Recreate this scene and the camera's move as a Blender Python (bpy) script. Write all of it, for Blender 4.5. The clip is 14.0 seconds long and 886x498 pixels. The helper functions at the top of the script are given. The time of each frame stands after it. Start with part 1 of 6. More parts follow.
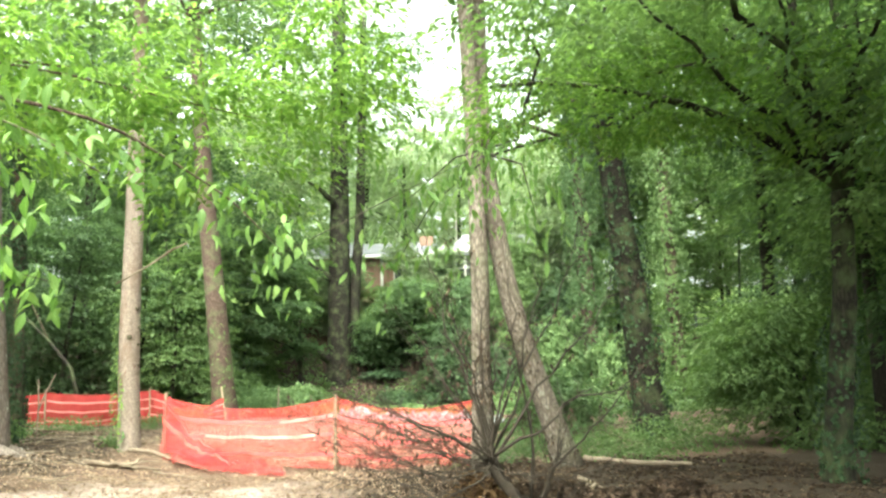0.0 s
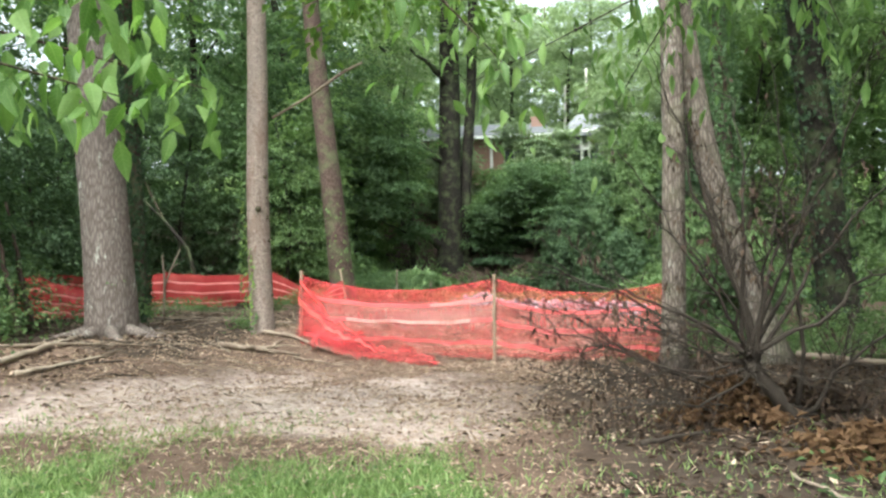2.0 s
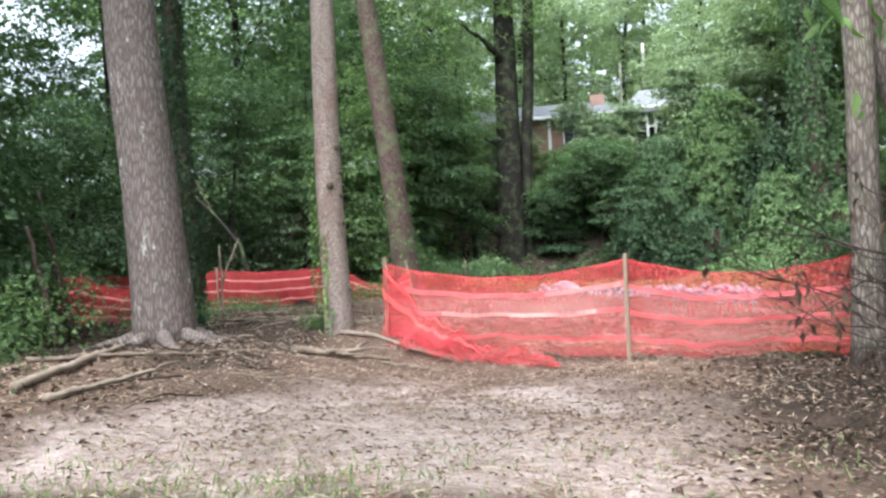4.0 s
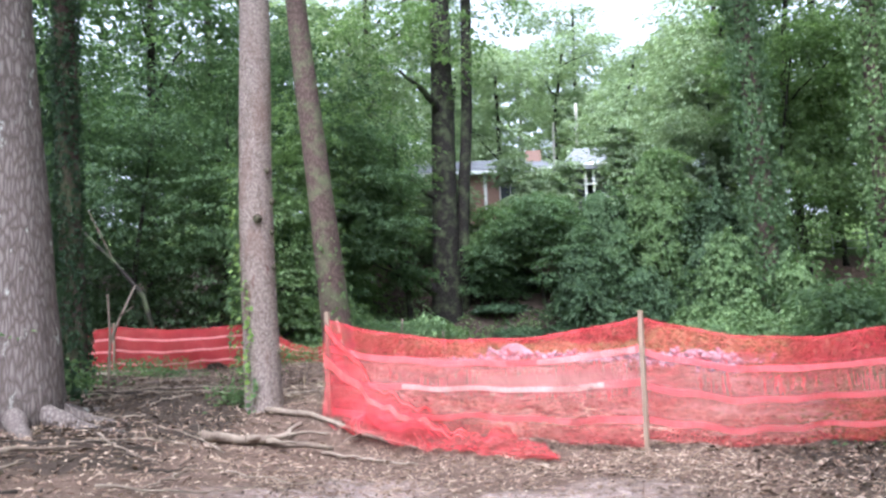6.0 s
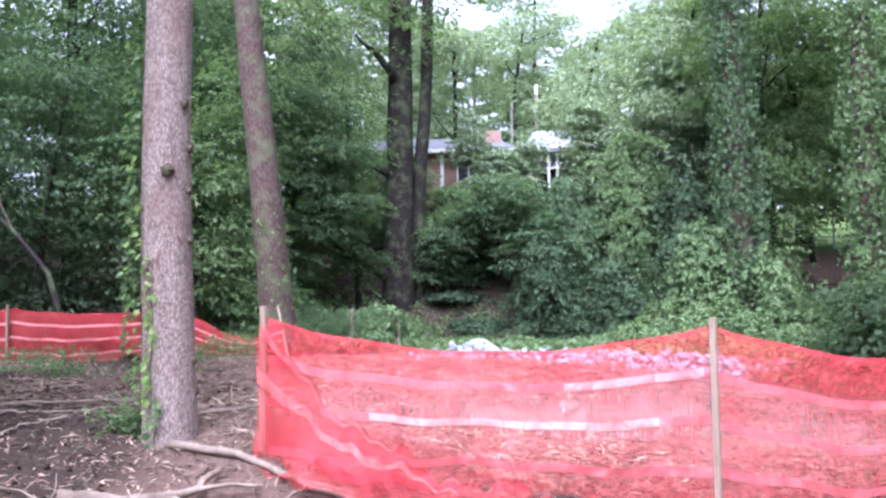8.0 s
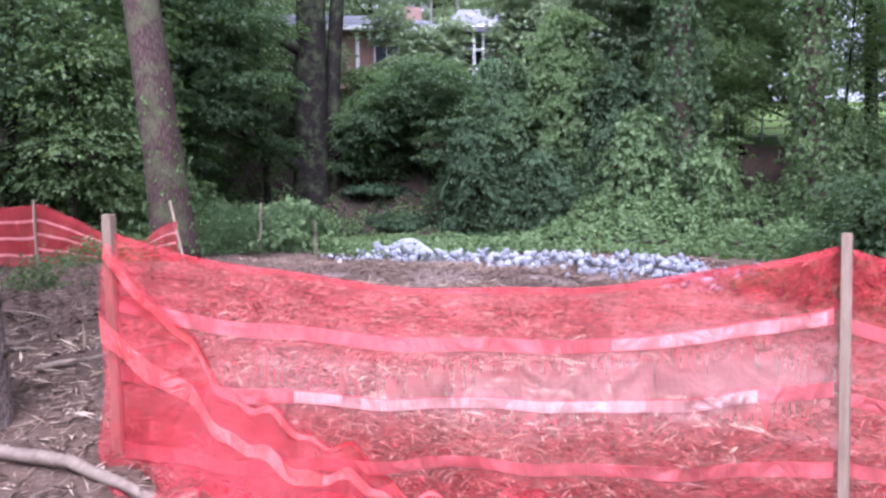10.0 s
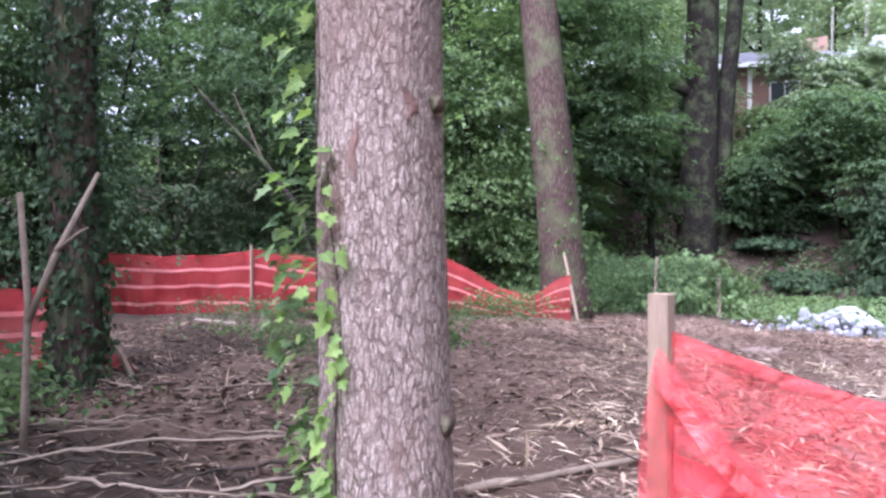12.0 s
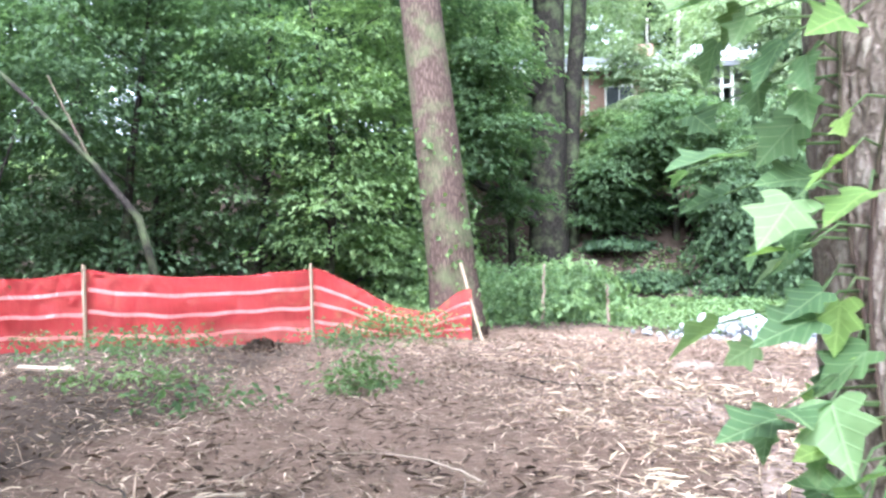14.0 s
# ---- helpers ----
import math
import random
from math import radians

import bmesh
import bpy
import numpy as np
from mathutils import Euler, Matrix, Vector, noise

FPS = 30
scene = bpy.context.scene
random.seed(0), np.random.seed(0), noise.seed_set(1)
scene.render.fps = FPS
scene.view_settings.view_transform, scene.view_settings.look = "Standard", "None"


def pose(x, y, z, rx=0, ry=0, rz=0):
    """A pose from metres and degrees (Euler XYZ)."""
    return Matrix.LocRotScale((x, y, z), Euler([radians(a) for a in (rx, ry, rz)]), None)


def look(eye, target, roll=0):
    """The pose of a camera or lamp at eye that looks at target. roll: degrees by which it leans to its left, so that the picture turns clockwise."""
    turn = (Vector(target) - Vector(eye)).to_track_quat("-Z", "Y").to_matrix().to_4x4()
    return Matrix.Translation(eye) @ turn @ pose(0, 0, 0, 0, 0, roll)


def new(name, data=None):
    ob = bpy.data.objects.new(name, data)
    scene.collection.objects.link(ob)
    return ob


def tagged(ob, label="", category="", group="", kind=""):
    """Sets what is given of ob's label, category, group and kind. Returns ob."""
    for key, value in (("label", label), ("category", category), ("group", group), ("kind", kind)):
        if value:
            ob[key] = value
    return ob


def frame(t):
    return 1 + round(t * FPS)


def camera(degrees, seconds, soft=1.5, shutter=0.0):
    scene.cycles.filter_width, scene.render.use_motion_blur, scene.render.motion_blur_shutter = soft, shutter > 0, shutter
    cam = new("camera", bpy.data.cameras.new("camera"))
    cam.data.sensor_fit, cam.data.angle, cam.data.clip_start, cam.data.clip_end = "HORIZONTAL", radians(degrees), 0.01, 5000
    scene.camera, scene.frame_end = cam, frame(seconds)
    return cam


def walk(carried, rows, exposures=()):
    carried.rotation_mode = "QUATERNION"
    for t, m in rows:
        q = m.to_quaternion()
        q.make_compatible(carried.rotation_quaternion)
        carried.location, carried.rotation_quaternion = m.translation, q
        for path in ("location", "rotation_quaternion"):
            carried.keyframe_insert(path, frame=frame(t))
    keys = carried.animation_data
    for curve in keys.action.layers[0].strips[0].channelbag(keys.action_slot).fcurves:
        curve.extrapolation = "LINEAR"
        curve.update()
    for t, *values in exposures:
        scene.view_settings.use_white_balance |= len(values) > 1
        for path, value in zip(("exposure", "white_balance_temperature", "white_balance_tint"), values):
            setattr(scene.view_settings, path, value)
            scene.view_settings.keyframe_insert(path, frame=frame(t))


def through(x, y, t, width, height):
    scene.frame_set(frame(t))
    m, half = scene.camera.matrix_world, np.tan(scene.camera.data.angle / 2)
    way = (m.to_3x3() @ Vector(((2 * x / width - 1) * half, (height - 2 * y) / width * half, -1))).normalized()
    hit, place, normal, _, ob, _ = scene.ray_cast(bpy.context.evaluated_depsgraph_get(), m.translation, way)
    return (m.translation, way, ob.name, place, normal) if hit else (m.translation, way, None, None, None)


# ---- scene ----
cam = camera(59.1, 14.0, 2.5, 0.15)
PATH = [
    (0, (-0.140, 0.846, 1.557), (-0.128, 3.051, 1.950), -2.0),
    (0.5, (-0.556, 1.432, 1.519), (-0.606, 3.649, 1.838), -1.6),
    (1, (-0.931, 2.003, 1.493), (-1.183, 4.229, 1.527), -2.0),
    (1.5, (-1.245, 2.527, 1.458), (-1.521, 4.749, 1.431), -1.8),
    (2, (-1.551, 3.046, 1.439), (-1.798, 5.271, 1.530), -1.1),
    (2.5, (-1.876, 3.593, 1.409), (-2.046, 5.825, 1.499), -1.8),
    (3, (-2.195, 4.133, 1.384), (-2.427, 6.359, 1.465), -1.6),
    (3.5, (-2.488, 4.626, 1.361), (-2.798, 6.843, 1.399), -2.4),
    (3.7, (-2.615, 4.844, 1.346), (-2.976, 7.054, 1.399), -3.0),
    (5.8, (-3.581, 7.207, 1.341), (-3.774, 9.427, 1.572), -2.2),
    (6, (-3.625, 7.469, 1.370), (-3.750, 9.694, 1.612), -2.3),
    (6.5, (-3.772, 8.084, 1.406), (-3.827, 10.315, 1.598), -2.1),
    (7, (-3.890, 8.716, 1.455), (-3.905, 10.948, 1.644), -1.9),
    (7.2, (-3.955, 8.944, 1.513), (-3.959, 11.175, 1.715), -1.6),
    (9.5, (-4.234, 11.700, 1.595), (-4.035, 13.931, 1.650), -0.8),
    (10, (-4.344, 12.212, 1.667), (-4.061, 14.431, 1.548), -0.9),
    (10.5, (-4.427, 12.688, 1.684), (-4.220, 14.915, 1.555), -0.4),
    (11, (-4.609, 13.126, 1.679), (-4.828, 15.356, 1.674), 2.3),
    (11.5, (-4.889, 13.581, 1.676), (-5.273, 15.788, 1.648), 0.3),
    (12, (-5.293, 13.985, 1.733), (-5.996, 16.112, 1.762), 0.7),
    (12.5, (-5.713, 14.327, 1.809), (-6.353, 16.473, 1.739), -1.8),
    (13, (-6.076, 14.684, 1.858), (-6.685, 16.838, 1.936), -0.2),
    (13.5, (-6.502, 15.020, 1.872), (-6.934, 17.216, 1.957), -0.6),
    (14, (-6.760, 15.336, 1.891), (-6.945, 17.568, 1.928), -0.9),
]
EXPOSURES = [(0.0, 2.95, 7000, -11), (0.6, 2.55, 7000, -11), (1.5, 2.08, 7000, -8), (2.0, 2.08, 6250, -2), (2.5, 2.06, 5800, 5), (3.0, 2.05, 5800, 6), (6.0, 2.22, 5450, 14), (7.0, 2.33, 5200, 25), (9.4, 2.47, 5300, 31), (10.0, 2.0, 5300, 34), (11.0, 1.95, 5300, 35), (11.5, 2.08, 5300, 32), (12.5, 2.78, 5450, 27), (13.0, 3.06, 5300, 20), (13.5, 3.06, 5250, 11), (14.0, 3.36, 5400, 11)]
walk(cam, [(t, look(eye, target, roll)) for t, eye, target, roll in PATH], EXPOSURES)

# ---- daylight: bright overcast sky over a wood ----
world = bpy.data.worlds.new("sky")
scene.world = world
world.use_nodes = True
wn = world.node_tree.nodes
sky = wn.new("ShaderNodeTexSky")
sky.sky_type, sky.sun_disc = "NISHITA", False
sky.sun_elevation, sky.sun_rotation = radians(58), radians(200)
sky.air_density, sky.dust_density, sky.ozone_density = 1.0, 6.0, 1.0
pale = wn.new("ShaderNodeHueSaturation")
pale.inputs["Saturation"].default_value = 0.25
world.node_tree.links.new(sky.outputs["Color"], pale.inputs["Color"])
world.node_tree.links.new(pale.outputs["Color"], wn["Background"].inputs["Color"])
wn["Background"].inputs["Strength"].default_value = 0.15
sun_data = bpy.data.lights.new("sun", "SUN")
sun_data.energy, sun_data.angle, sun_data.color = 1.2, radians(35), (1.0, 0.96, 0.9)
sun = new("sun", sun_data)
sun.matrix_world = look((-8, -16, 40), (-3, 12, 0))

# ---- materials ----


class Shader:
    """A small wrapper to lay nodes."""

    def __init__(self, name):
        self.mat = bpy.data.materials.new(name)
        self.mat.use_nodes = True
        self.tree = self.mat.node_tree
        self.bsdf = self.tree.nodes["Principled BSDF"]
        self.out = self.tree.nodes["Material Output"]

    def node(self, kind, **values):
        n = self.tree.nodes.new(kind)
        for key, value in values.items():
            n.inputs[key.replace("_", " ")].default_value = value
        return n

    def link(self, a, b):
        self.tree.links.new(a, b)

    def coords(self, scale=(1, 1, 1), space="Object"):
        c = self.node("ShaderNodeTexCoord")
        m = self.node("ShaderNodeMapping")
        m.inputs["Scale"].default_value = scale
        self.link(c.outputs[space], m.inputs["Vector"])
        return m.outputs["Vector"]

    def noise(self, vec, scale, detail=4.0, rough=0.6):
        n = self.node("ShaderNodeTexNoise", Scale=scale, Detail=detail, Roughness=rough)
        self.link(vec, n.inputs["Vector"])
        return n.outputs["Fac"]

    def ramp(self, fac, stops):
        r = self.node("ShaderNodeValToRGB")
        while len(r.color_ramp.elements) < len(stops):
            r.color_ramp.elements.new(0.5)
        for e, (at, c) in zip(r.color_ramp.elements, stops):
            e.position, e.color = at, (*c, 1)
        self.link(fac, r.inputs["Fac"])
        return r.outputs["Color"]

    def mix(self, fac, a, b, blend="MIX"):
        m = self.tree.nodes.new("ShaderNodeMix")
        m.data_type, m.blend_type = "RGBA", blend
        for sock, v in ((m.inputs[0], fac), (m.inputs[6], a), (m.inputs[7], b)):
            if isinstance(v, (int, float)):
                sock.default_value = v
            elif isinstance(v, tuple):
                sock.default_value = (*v, 1)
            else:
                self.link(v, sock)
        return m.outputs[2]

    def math(self, op, a, b=0.5):
        m = self.node("ShaderNodeMath")
        m.operation = op
        for sock, v in zip(m.inputs, (a, b)):
            if isinstance(v, (int, float)):
                sock.default_value = v
            else:
                self.link(v, sock)
        return m.outputs[0]

    def bump(self, height, strength, distance):
        b = self.node("ShaderNodeBump", Strength=strength, Distance=distance)
        self.link(height, b.inputs["Height"])
        self.link(b.outputs["Normal"], self.bsdf.inputs["Normal"])

    def done(self, colour=None, rough=0.8, spec=0.3):
        if colour is not None:
            if isinstance(colour, tuple):
                self.bsdf.inputs["Base Color"].default_value = (*colour, 1)
            else:
                self.link(colour, self.bsdf.inputs["Base Color"])
        self.bsdf.inputs["Roughness"].default_value = rough
        self.bsdf.inputs["Specular IOR Level"].default_value = spec
        return self.mat


def leaf_material(name, dark, mid, light, through=0.35, rough=0.5, patch=0.35, veins=0.0):
    """Leaves. veins: how far apart side veins stand on leaves that are objects of their own, in metres."""
    s = Shader(name)
    own = s.node("ShaderNodeObjectInfo" if veins else "ShaderNodeNewGeometry").outputs["Random" if veins else "Random Per Island"]
    big = s.noise(s.coords(), 30.0 if veins else patch, 2.0)
    fac = s.math("ADD", s.math("MULTIPLY", own, 0.6), s.math("MULTIPLY", big, 0.4))
    col = s.ramp(fac, [(0.12, dark), (0.5, mid), (0.88, light)])
    if veins:
        xyz = s.node("ShaderNodeSeparateXYZ")
        s.link(s.coords(), xyz.inputs[0])
        ax = s.math("ABSOLUTE", xyz.outputs[0], 0.0)
        rib = s.ramp(s.math("MULTIPLY", ax, 400.0), [(0.25, (1, 1, 1)), (0.7, (0, 0, 0))])
        run = s.math("MULTIPLY", s.math("SUBTRACT", xyz.outputs[1], s.math("MULTIPLY", ax, 0.9)), 6.283 / veins)
        side = s.ramp(s.math("SINE", run, 0.0), [(0.86, (0, 0, 0)), (0.97, (0.7, 0.7, 0.7))])
        line = s.mix(1.0, rib, side, "LIGHTEN")
        s.bump(line, 0.5, 0.002)
        col = s.mix(s.math("MULTIPLY", line, 0.28), col, tuple(min(1, c * 1.5 + 0.05) for c in light))
    s.done(col, rough, 0.2)
    tr = s.node("ShaderNodeBsdfTranslucent")
    s.link(s.mix(1.0, col, (1.2, 1.3, 0.75), "MULTIPLY"), tr.inputs["Color"])
    mx = s.node("ShaderNodeMixShader", Fac=through)
    s.link(s.bsdf.outputs[0], mx.inputs[1])
    s.link(tr.outputs[0], mx.inputs[2])
    s.link(mx.outputs[0], s.out.inputs["Surface"])
    return s.mat


def bark_material(name, dark, mid, light, scale=22.0, depth=0.012, lichen=0.0, moss=0.0):
    s = Shader(name)
    v = s.coords((1, 1, 0.22))
    crack = s.node("ShaderNodeTexVoronoi", Scale=scale)
    crack.feature = "DISTANCE_TO_EDGE"
    warp = s.node("ShaderNodeTexNoise", Scale=9.0)
    s.link(v, warp.inputs["Vector"])
    va = s.node("ShaderNodeVectorMath")
    s.link(v, va.inputs[0])
    vs = s.node("ShaderNodeVectorMath")
    vs.operation = "SCALE"
    vs.inputs["Scale"].default_value = 0.06
    s.link(warp.outputs["Color"], vs.inputs[0])
    s.link(vs.outputs[0], va.inputs[1])
    s.link(va.outputs[0], crack.inputs["Vector"])
    fine = s.noise(s.coords((1, 1, 0.35)), 70, 6, 0.7)
    height = s.math("ADD", s.math("MINIMUM", crack.outputs["Distance"], 0.28), s.math("MULTIPLY", fine, 0.22))
    col = s.ramp(height, [(0.08, dark), (0.26, mid), (0.46, light)])
    blotch = s.noise(s.coords((1, 1, 0.4)), 3.0, 4)
    col = s.mix(s.math("MULTIPLY", blotch, 0.5), col, s.mix(0.5, dark, mid))
    if lichen:
        spots = s.ramp(s.noise(s.coords((1, 1, 0.5)), 6.0, 5, 0.75), [(0.60, (0, 0, 0)), (0.68, (lichen,) * 3)])
        col = s.mix(spots, col, (0.50, 0.50, 0.46))
    if moss:
        spots = s.ramp(s.noise(s.coords(), 2.2, 5), [(0.48, (0, 0, 0)), (0.66, (moss,) * 3)])
        col = s.mix(spots, col, (0.10, 0.13, 0.06))
    s.bump(height, 0.9, depth)
    return s.done(col, 0.92, 0.15)


def plain_material(name, dark, light, scale=8.0, rough=0.8, stretch=(1, 1, 1), relief=0.003, spec=0.3, vary=0.0):
    s = Shader(name)
    v = s.coords(stretch)
    a = s.noise(v, scale, 5)
    b = s.noise(v, scale * 7, 4)
    fac = s.math("ADD", s.math("MULTIPLY", a, 0.65), s.math("MULTIPLY", b, 0.35))
    if vary:
        geo, info = s.node("ShaderNodeNewGeometry"), s.node("ShaderNodeObjectInfo")
        r = s.math("ADD", geo.outputs["Random Per Island"], info.outputs["Random"])
        fac = s.math("ADD", fac, s.math("MULTIPLY", s.math("SUBTRACT", r, 1.0), vary))
    s.bump(fac, 0.6, relief)
    return s.done(s.ramp(fac, [(0.3, dark), (0.7, light)]), rough, spec)


def net_material(name, colour, deep, open_part, through=0.35):
    """Woven plastic netting: a fine weave, partly open between its threads."""
    s = Shader(name)
    v = s.coords()
    cloudy = s.noise(v, 2.6, 4)
    streak = s.noise(s.coords((38, 38, 2.0)), 1.0, 3)
    fac = s.math("ADD", s.math("MULTIPLY", cloudy, 0.6), s.math("MULTIPLY", streak, 0.4))
    col = s.ramp(fac, [(0.35, deep), (0.62, colour)])
    # Glare on a panel's middle, mixed into the net colour as pale pink.
    glare_tint = s.node("ShaderNodeAttribute")
    glare_tint.attribute_name = "glare_tint"
    thread = s.noise(s.coords((0.5, 0.5, 90)), 1.0, 2)
    col = s.mix(s.math("MULTIPLY", glare_tint.outputs["Fac"], s.math("ADD", s.math("MULTIPLY", thread, 0.5), 0.55)), col, (0.92, 0.42, 0.41))
    crease = s.node("ShaderNodeTexNoise", Scale=3.2, Detail=5.0, Roughness=0.6, Distortion=1.6)
    s.link(s.coords((1.6, 1.6, 0.9)), crease.inputs["Vector"])
    s.bump(crease.outputs["Fac"], 0.9, 0.12)
    s.done(col, 0.45, 0.4)
    tr = s.node("ShaderNodeBsdfTranslucent")
    s.link(col, tr.inputs["Color"])
    body = s.node("ShaderNodeMixShader", Fac=through)
    s.link(s.bsdf.outputs[0], body.inputs[1])
    s.link(tr.outputs[0], body.inputs[2])
    clear = s.node("ShaderNodeBsdfTransparent")
    hole = s.node("ShaderNodeMixShader")
    s.link(s.math("MULTIPLY", s.math("ADD", s.math("MULTIPLY", streak, 0.4), 0.85), open_part), hole.inputs["Fac"])
    s.link(body.outputs[0], hole.inputs[1])
    s.link(clear.outputs[0], hole.inputs[2])
    s.link(hole.outputs[0], s.out.inputs["Surface"])
    return s.mat


def ground_material():
    s = Shader("forest_ground")
    v = s.coords()

    def cover(name):
        a = s.node("ShaderNodeAttribute")
        a.attribute_name = name
        return a.outputs["Fac"]

    n1, n2, n3 = s.noise(v, 1.1, 5), s.noise(s.coords((0.7, 1.6, 1)), 11, 8, 0.78), s.noise(v, 48, 5, 0.75)
    mixed = s.math("ADD", s.math("MULTIPLY", n2, 0.55), s.math("MULTIPLY", n3, 0.45))
    soil = s.ramp(mixed, [(0.3, (0.045, 0.029, 0.023)), (0.52, (0.125, 0.084, 0.065)), (0.70, (0.28, 0.205, 0.160))])
    dust = s.ramp(mixed, [(0.36, (0.145, 0.102, 0.092)), (0.5, (0.41, 0.318, 0.292)), (0.62, (0.66, 0.565, 0.53))])
    # Dark leaf mould, also used to paint shade under trees and bank.
    mould_shade = s.ramp(mixed, [(0.3, (0.022, 0.016, 0.012)), (0.55, (0.058, 0.042, 0.033)), (0.75, (0.14, 0.105, 0.085))])
    turf = s.ramp(mixed, [(0.3, (0.035, 0.055, 0.018)), (0.55, (0.085, 0.13, 0.035)), (0.75, (0.17, 0.20, 0.07))])
    edge = s.math("MULTIPLY", s.math("SUBTRACT", n1, 0.5), 0.9)

    def weight(name):
        r = s.node("ShaderNodeMapRange")
        r.inputs["From Min"].default_value, r.inputs["From Max"].default_value = 0.35, 0.65
        s.link(s.math("ADD", cover(name), edge), r.inputs["Value"])
        return r.outputs[0]

    col = s.mix(weight("dusty"), soil, dust)
    col = s.mix(weight("mould_shaded"), col, mould_shade)
    col = s.mix(weight("grassy"), col, turf)
    s.bump(s.math("ADD", s.math("MULTIPLY", n2, 0.6), s.math("MULTIPLY", n3, 0.4)), 0.8, 0.03)
    return s.done(col, 0.95, 0.12)


GROUND = ground_material()
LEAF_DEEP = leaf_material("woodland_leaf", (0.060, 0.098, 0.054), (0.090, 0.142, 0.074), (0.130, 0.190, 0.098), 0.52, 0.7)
# Darker copy of the woodland leaf, with shade put into its colour.
LEAF_SHADED = leaf_material("shaded_vine_leaf", (0.040, 0.069, 0.037), (0.061, 0.100, 0.052), (0.094, 0.142, 0.071), 0.42, 0.65)
# Brighter copy: light falling on the crowns is put into its colour.
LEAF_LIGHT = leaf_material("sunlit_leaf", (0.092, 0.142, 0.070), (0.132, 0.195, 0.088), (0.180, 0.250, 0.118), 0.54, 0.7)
# Pale copy for distant trees, with the haze mixed into its colour.
LEAF_HAZED = leaf_material("hazed_far_leaf", (0.15, 0.20, 0.135), (0.22, 0.28, 0.18), (0.32, 0.38, 0.26), 0.45, 0.7)
LEAF_NEAR = leaf_material("broad_leaf", (0.08, 0.14, 0.042), (0.135, 0.22, 0.062), (0.23, 0.325, 0.11), 0.55, 0.45, 1.5)
LEAF_BOUGH = leaf_material("bough_leaf", (0.075, 0.14, 0.045), (0.13, 0.22, 0.07), (0.22, 0.32, 0.12), 0.5, 0.42, 1.5, 0.018)
LEAF_VINE = leaf_material("vine_leaf", (0.066, 0.108, 0.048), (0.108, 0.168, 0.070), (0.170, 0.238, 0.105), 0.35, 0.55, 0.6)
LEAF_IVY = leaf_material("ivy_leaf", (0.024, 0.046, 0.026), (0.042, 0.075, 0.038), (0.075, 0.115, 0.060), 0.25, 0.5)
LEAF_IVY_NEW = leaf_material("young_ivy_leaf", (0.10, 0.17, 0.055), (0.18, 0.28, 0.085), (0.29, 0.40, 0.12), 0.45, 0.5, 3.0, 0.016)
LEAF_IVY_MID = leaf_material("grown_ivy_leaf", (0.055, 0.105, 0.05), (0.105, 0.175, 0.075), (0.22, 0.30, 0.15), 0.45, 0.5, 3.0, 0.016)
LEAF_DRY = leaf_material("dry_leaf", (0.020, 0.0125, 0.0095), (0.048, 0.031, 0.023), (0.118, 0.078, 0.058), 0.15, 0.75)
GRASS = leaf_material("grass_blade", (0.10, 0.15, 0.055), (0.18, 0.255, 0.10), (0.32, 0.39, 0.19), 0.35, 0.55, 1.2)
STRAW = leaf_material("straw", (0.12, 0.075, 0.058), (0.30, 0.208, 0.160), (0.56, 0.45, 0.36), 0.05, 0.85)
STRAW_PALE = leaf_material("pale_straw", (0.22, 0.155, 0.105), (0.46, 0.36, 0.26), (0.70, 0.60, 0.46), 0.05, 0.85)
LEAF_RUST = leaf_material("rust_leaf", (0.050, 0.026, 0.014), (0.105, 0.058, 0.031), (0.185, 0.112, 0.065), 0.2, 0.75)
LITTER = leaf_material("bleached_litter", (0.10, 0.070, 0.054), (0.17, 0.125, 0.098), (0.28, 0.215, 0.17), 0.1, 0.85)
BARK_GREY = bark_material("grey_bark", (0.058, 0.045, 0.041), (0.150, 0.120, 0.110), (0.245, 0.208, 0.195), 26, 0.02, 0.8)
BARK_BROWN = bark_material("brown_bark", (0.028, 0.018, 0.015), (0.078, 0.052, 0.044), (0.135, 0.096, 0.082), 24, 0.02, 0.0, 0.5)
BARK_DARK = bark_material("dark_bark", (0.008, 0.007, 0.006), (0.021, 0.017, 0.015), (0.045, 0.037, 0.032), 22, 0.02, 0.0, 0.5)


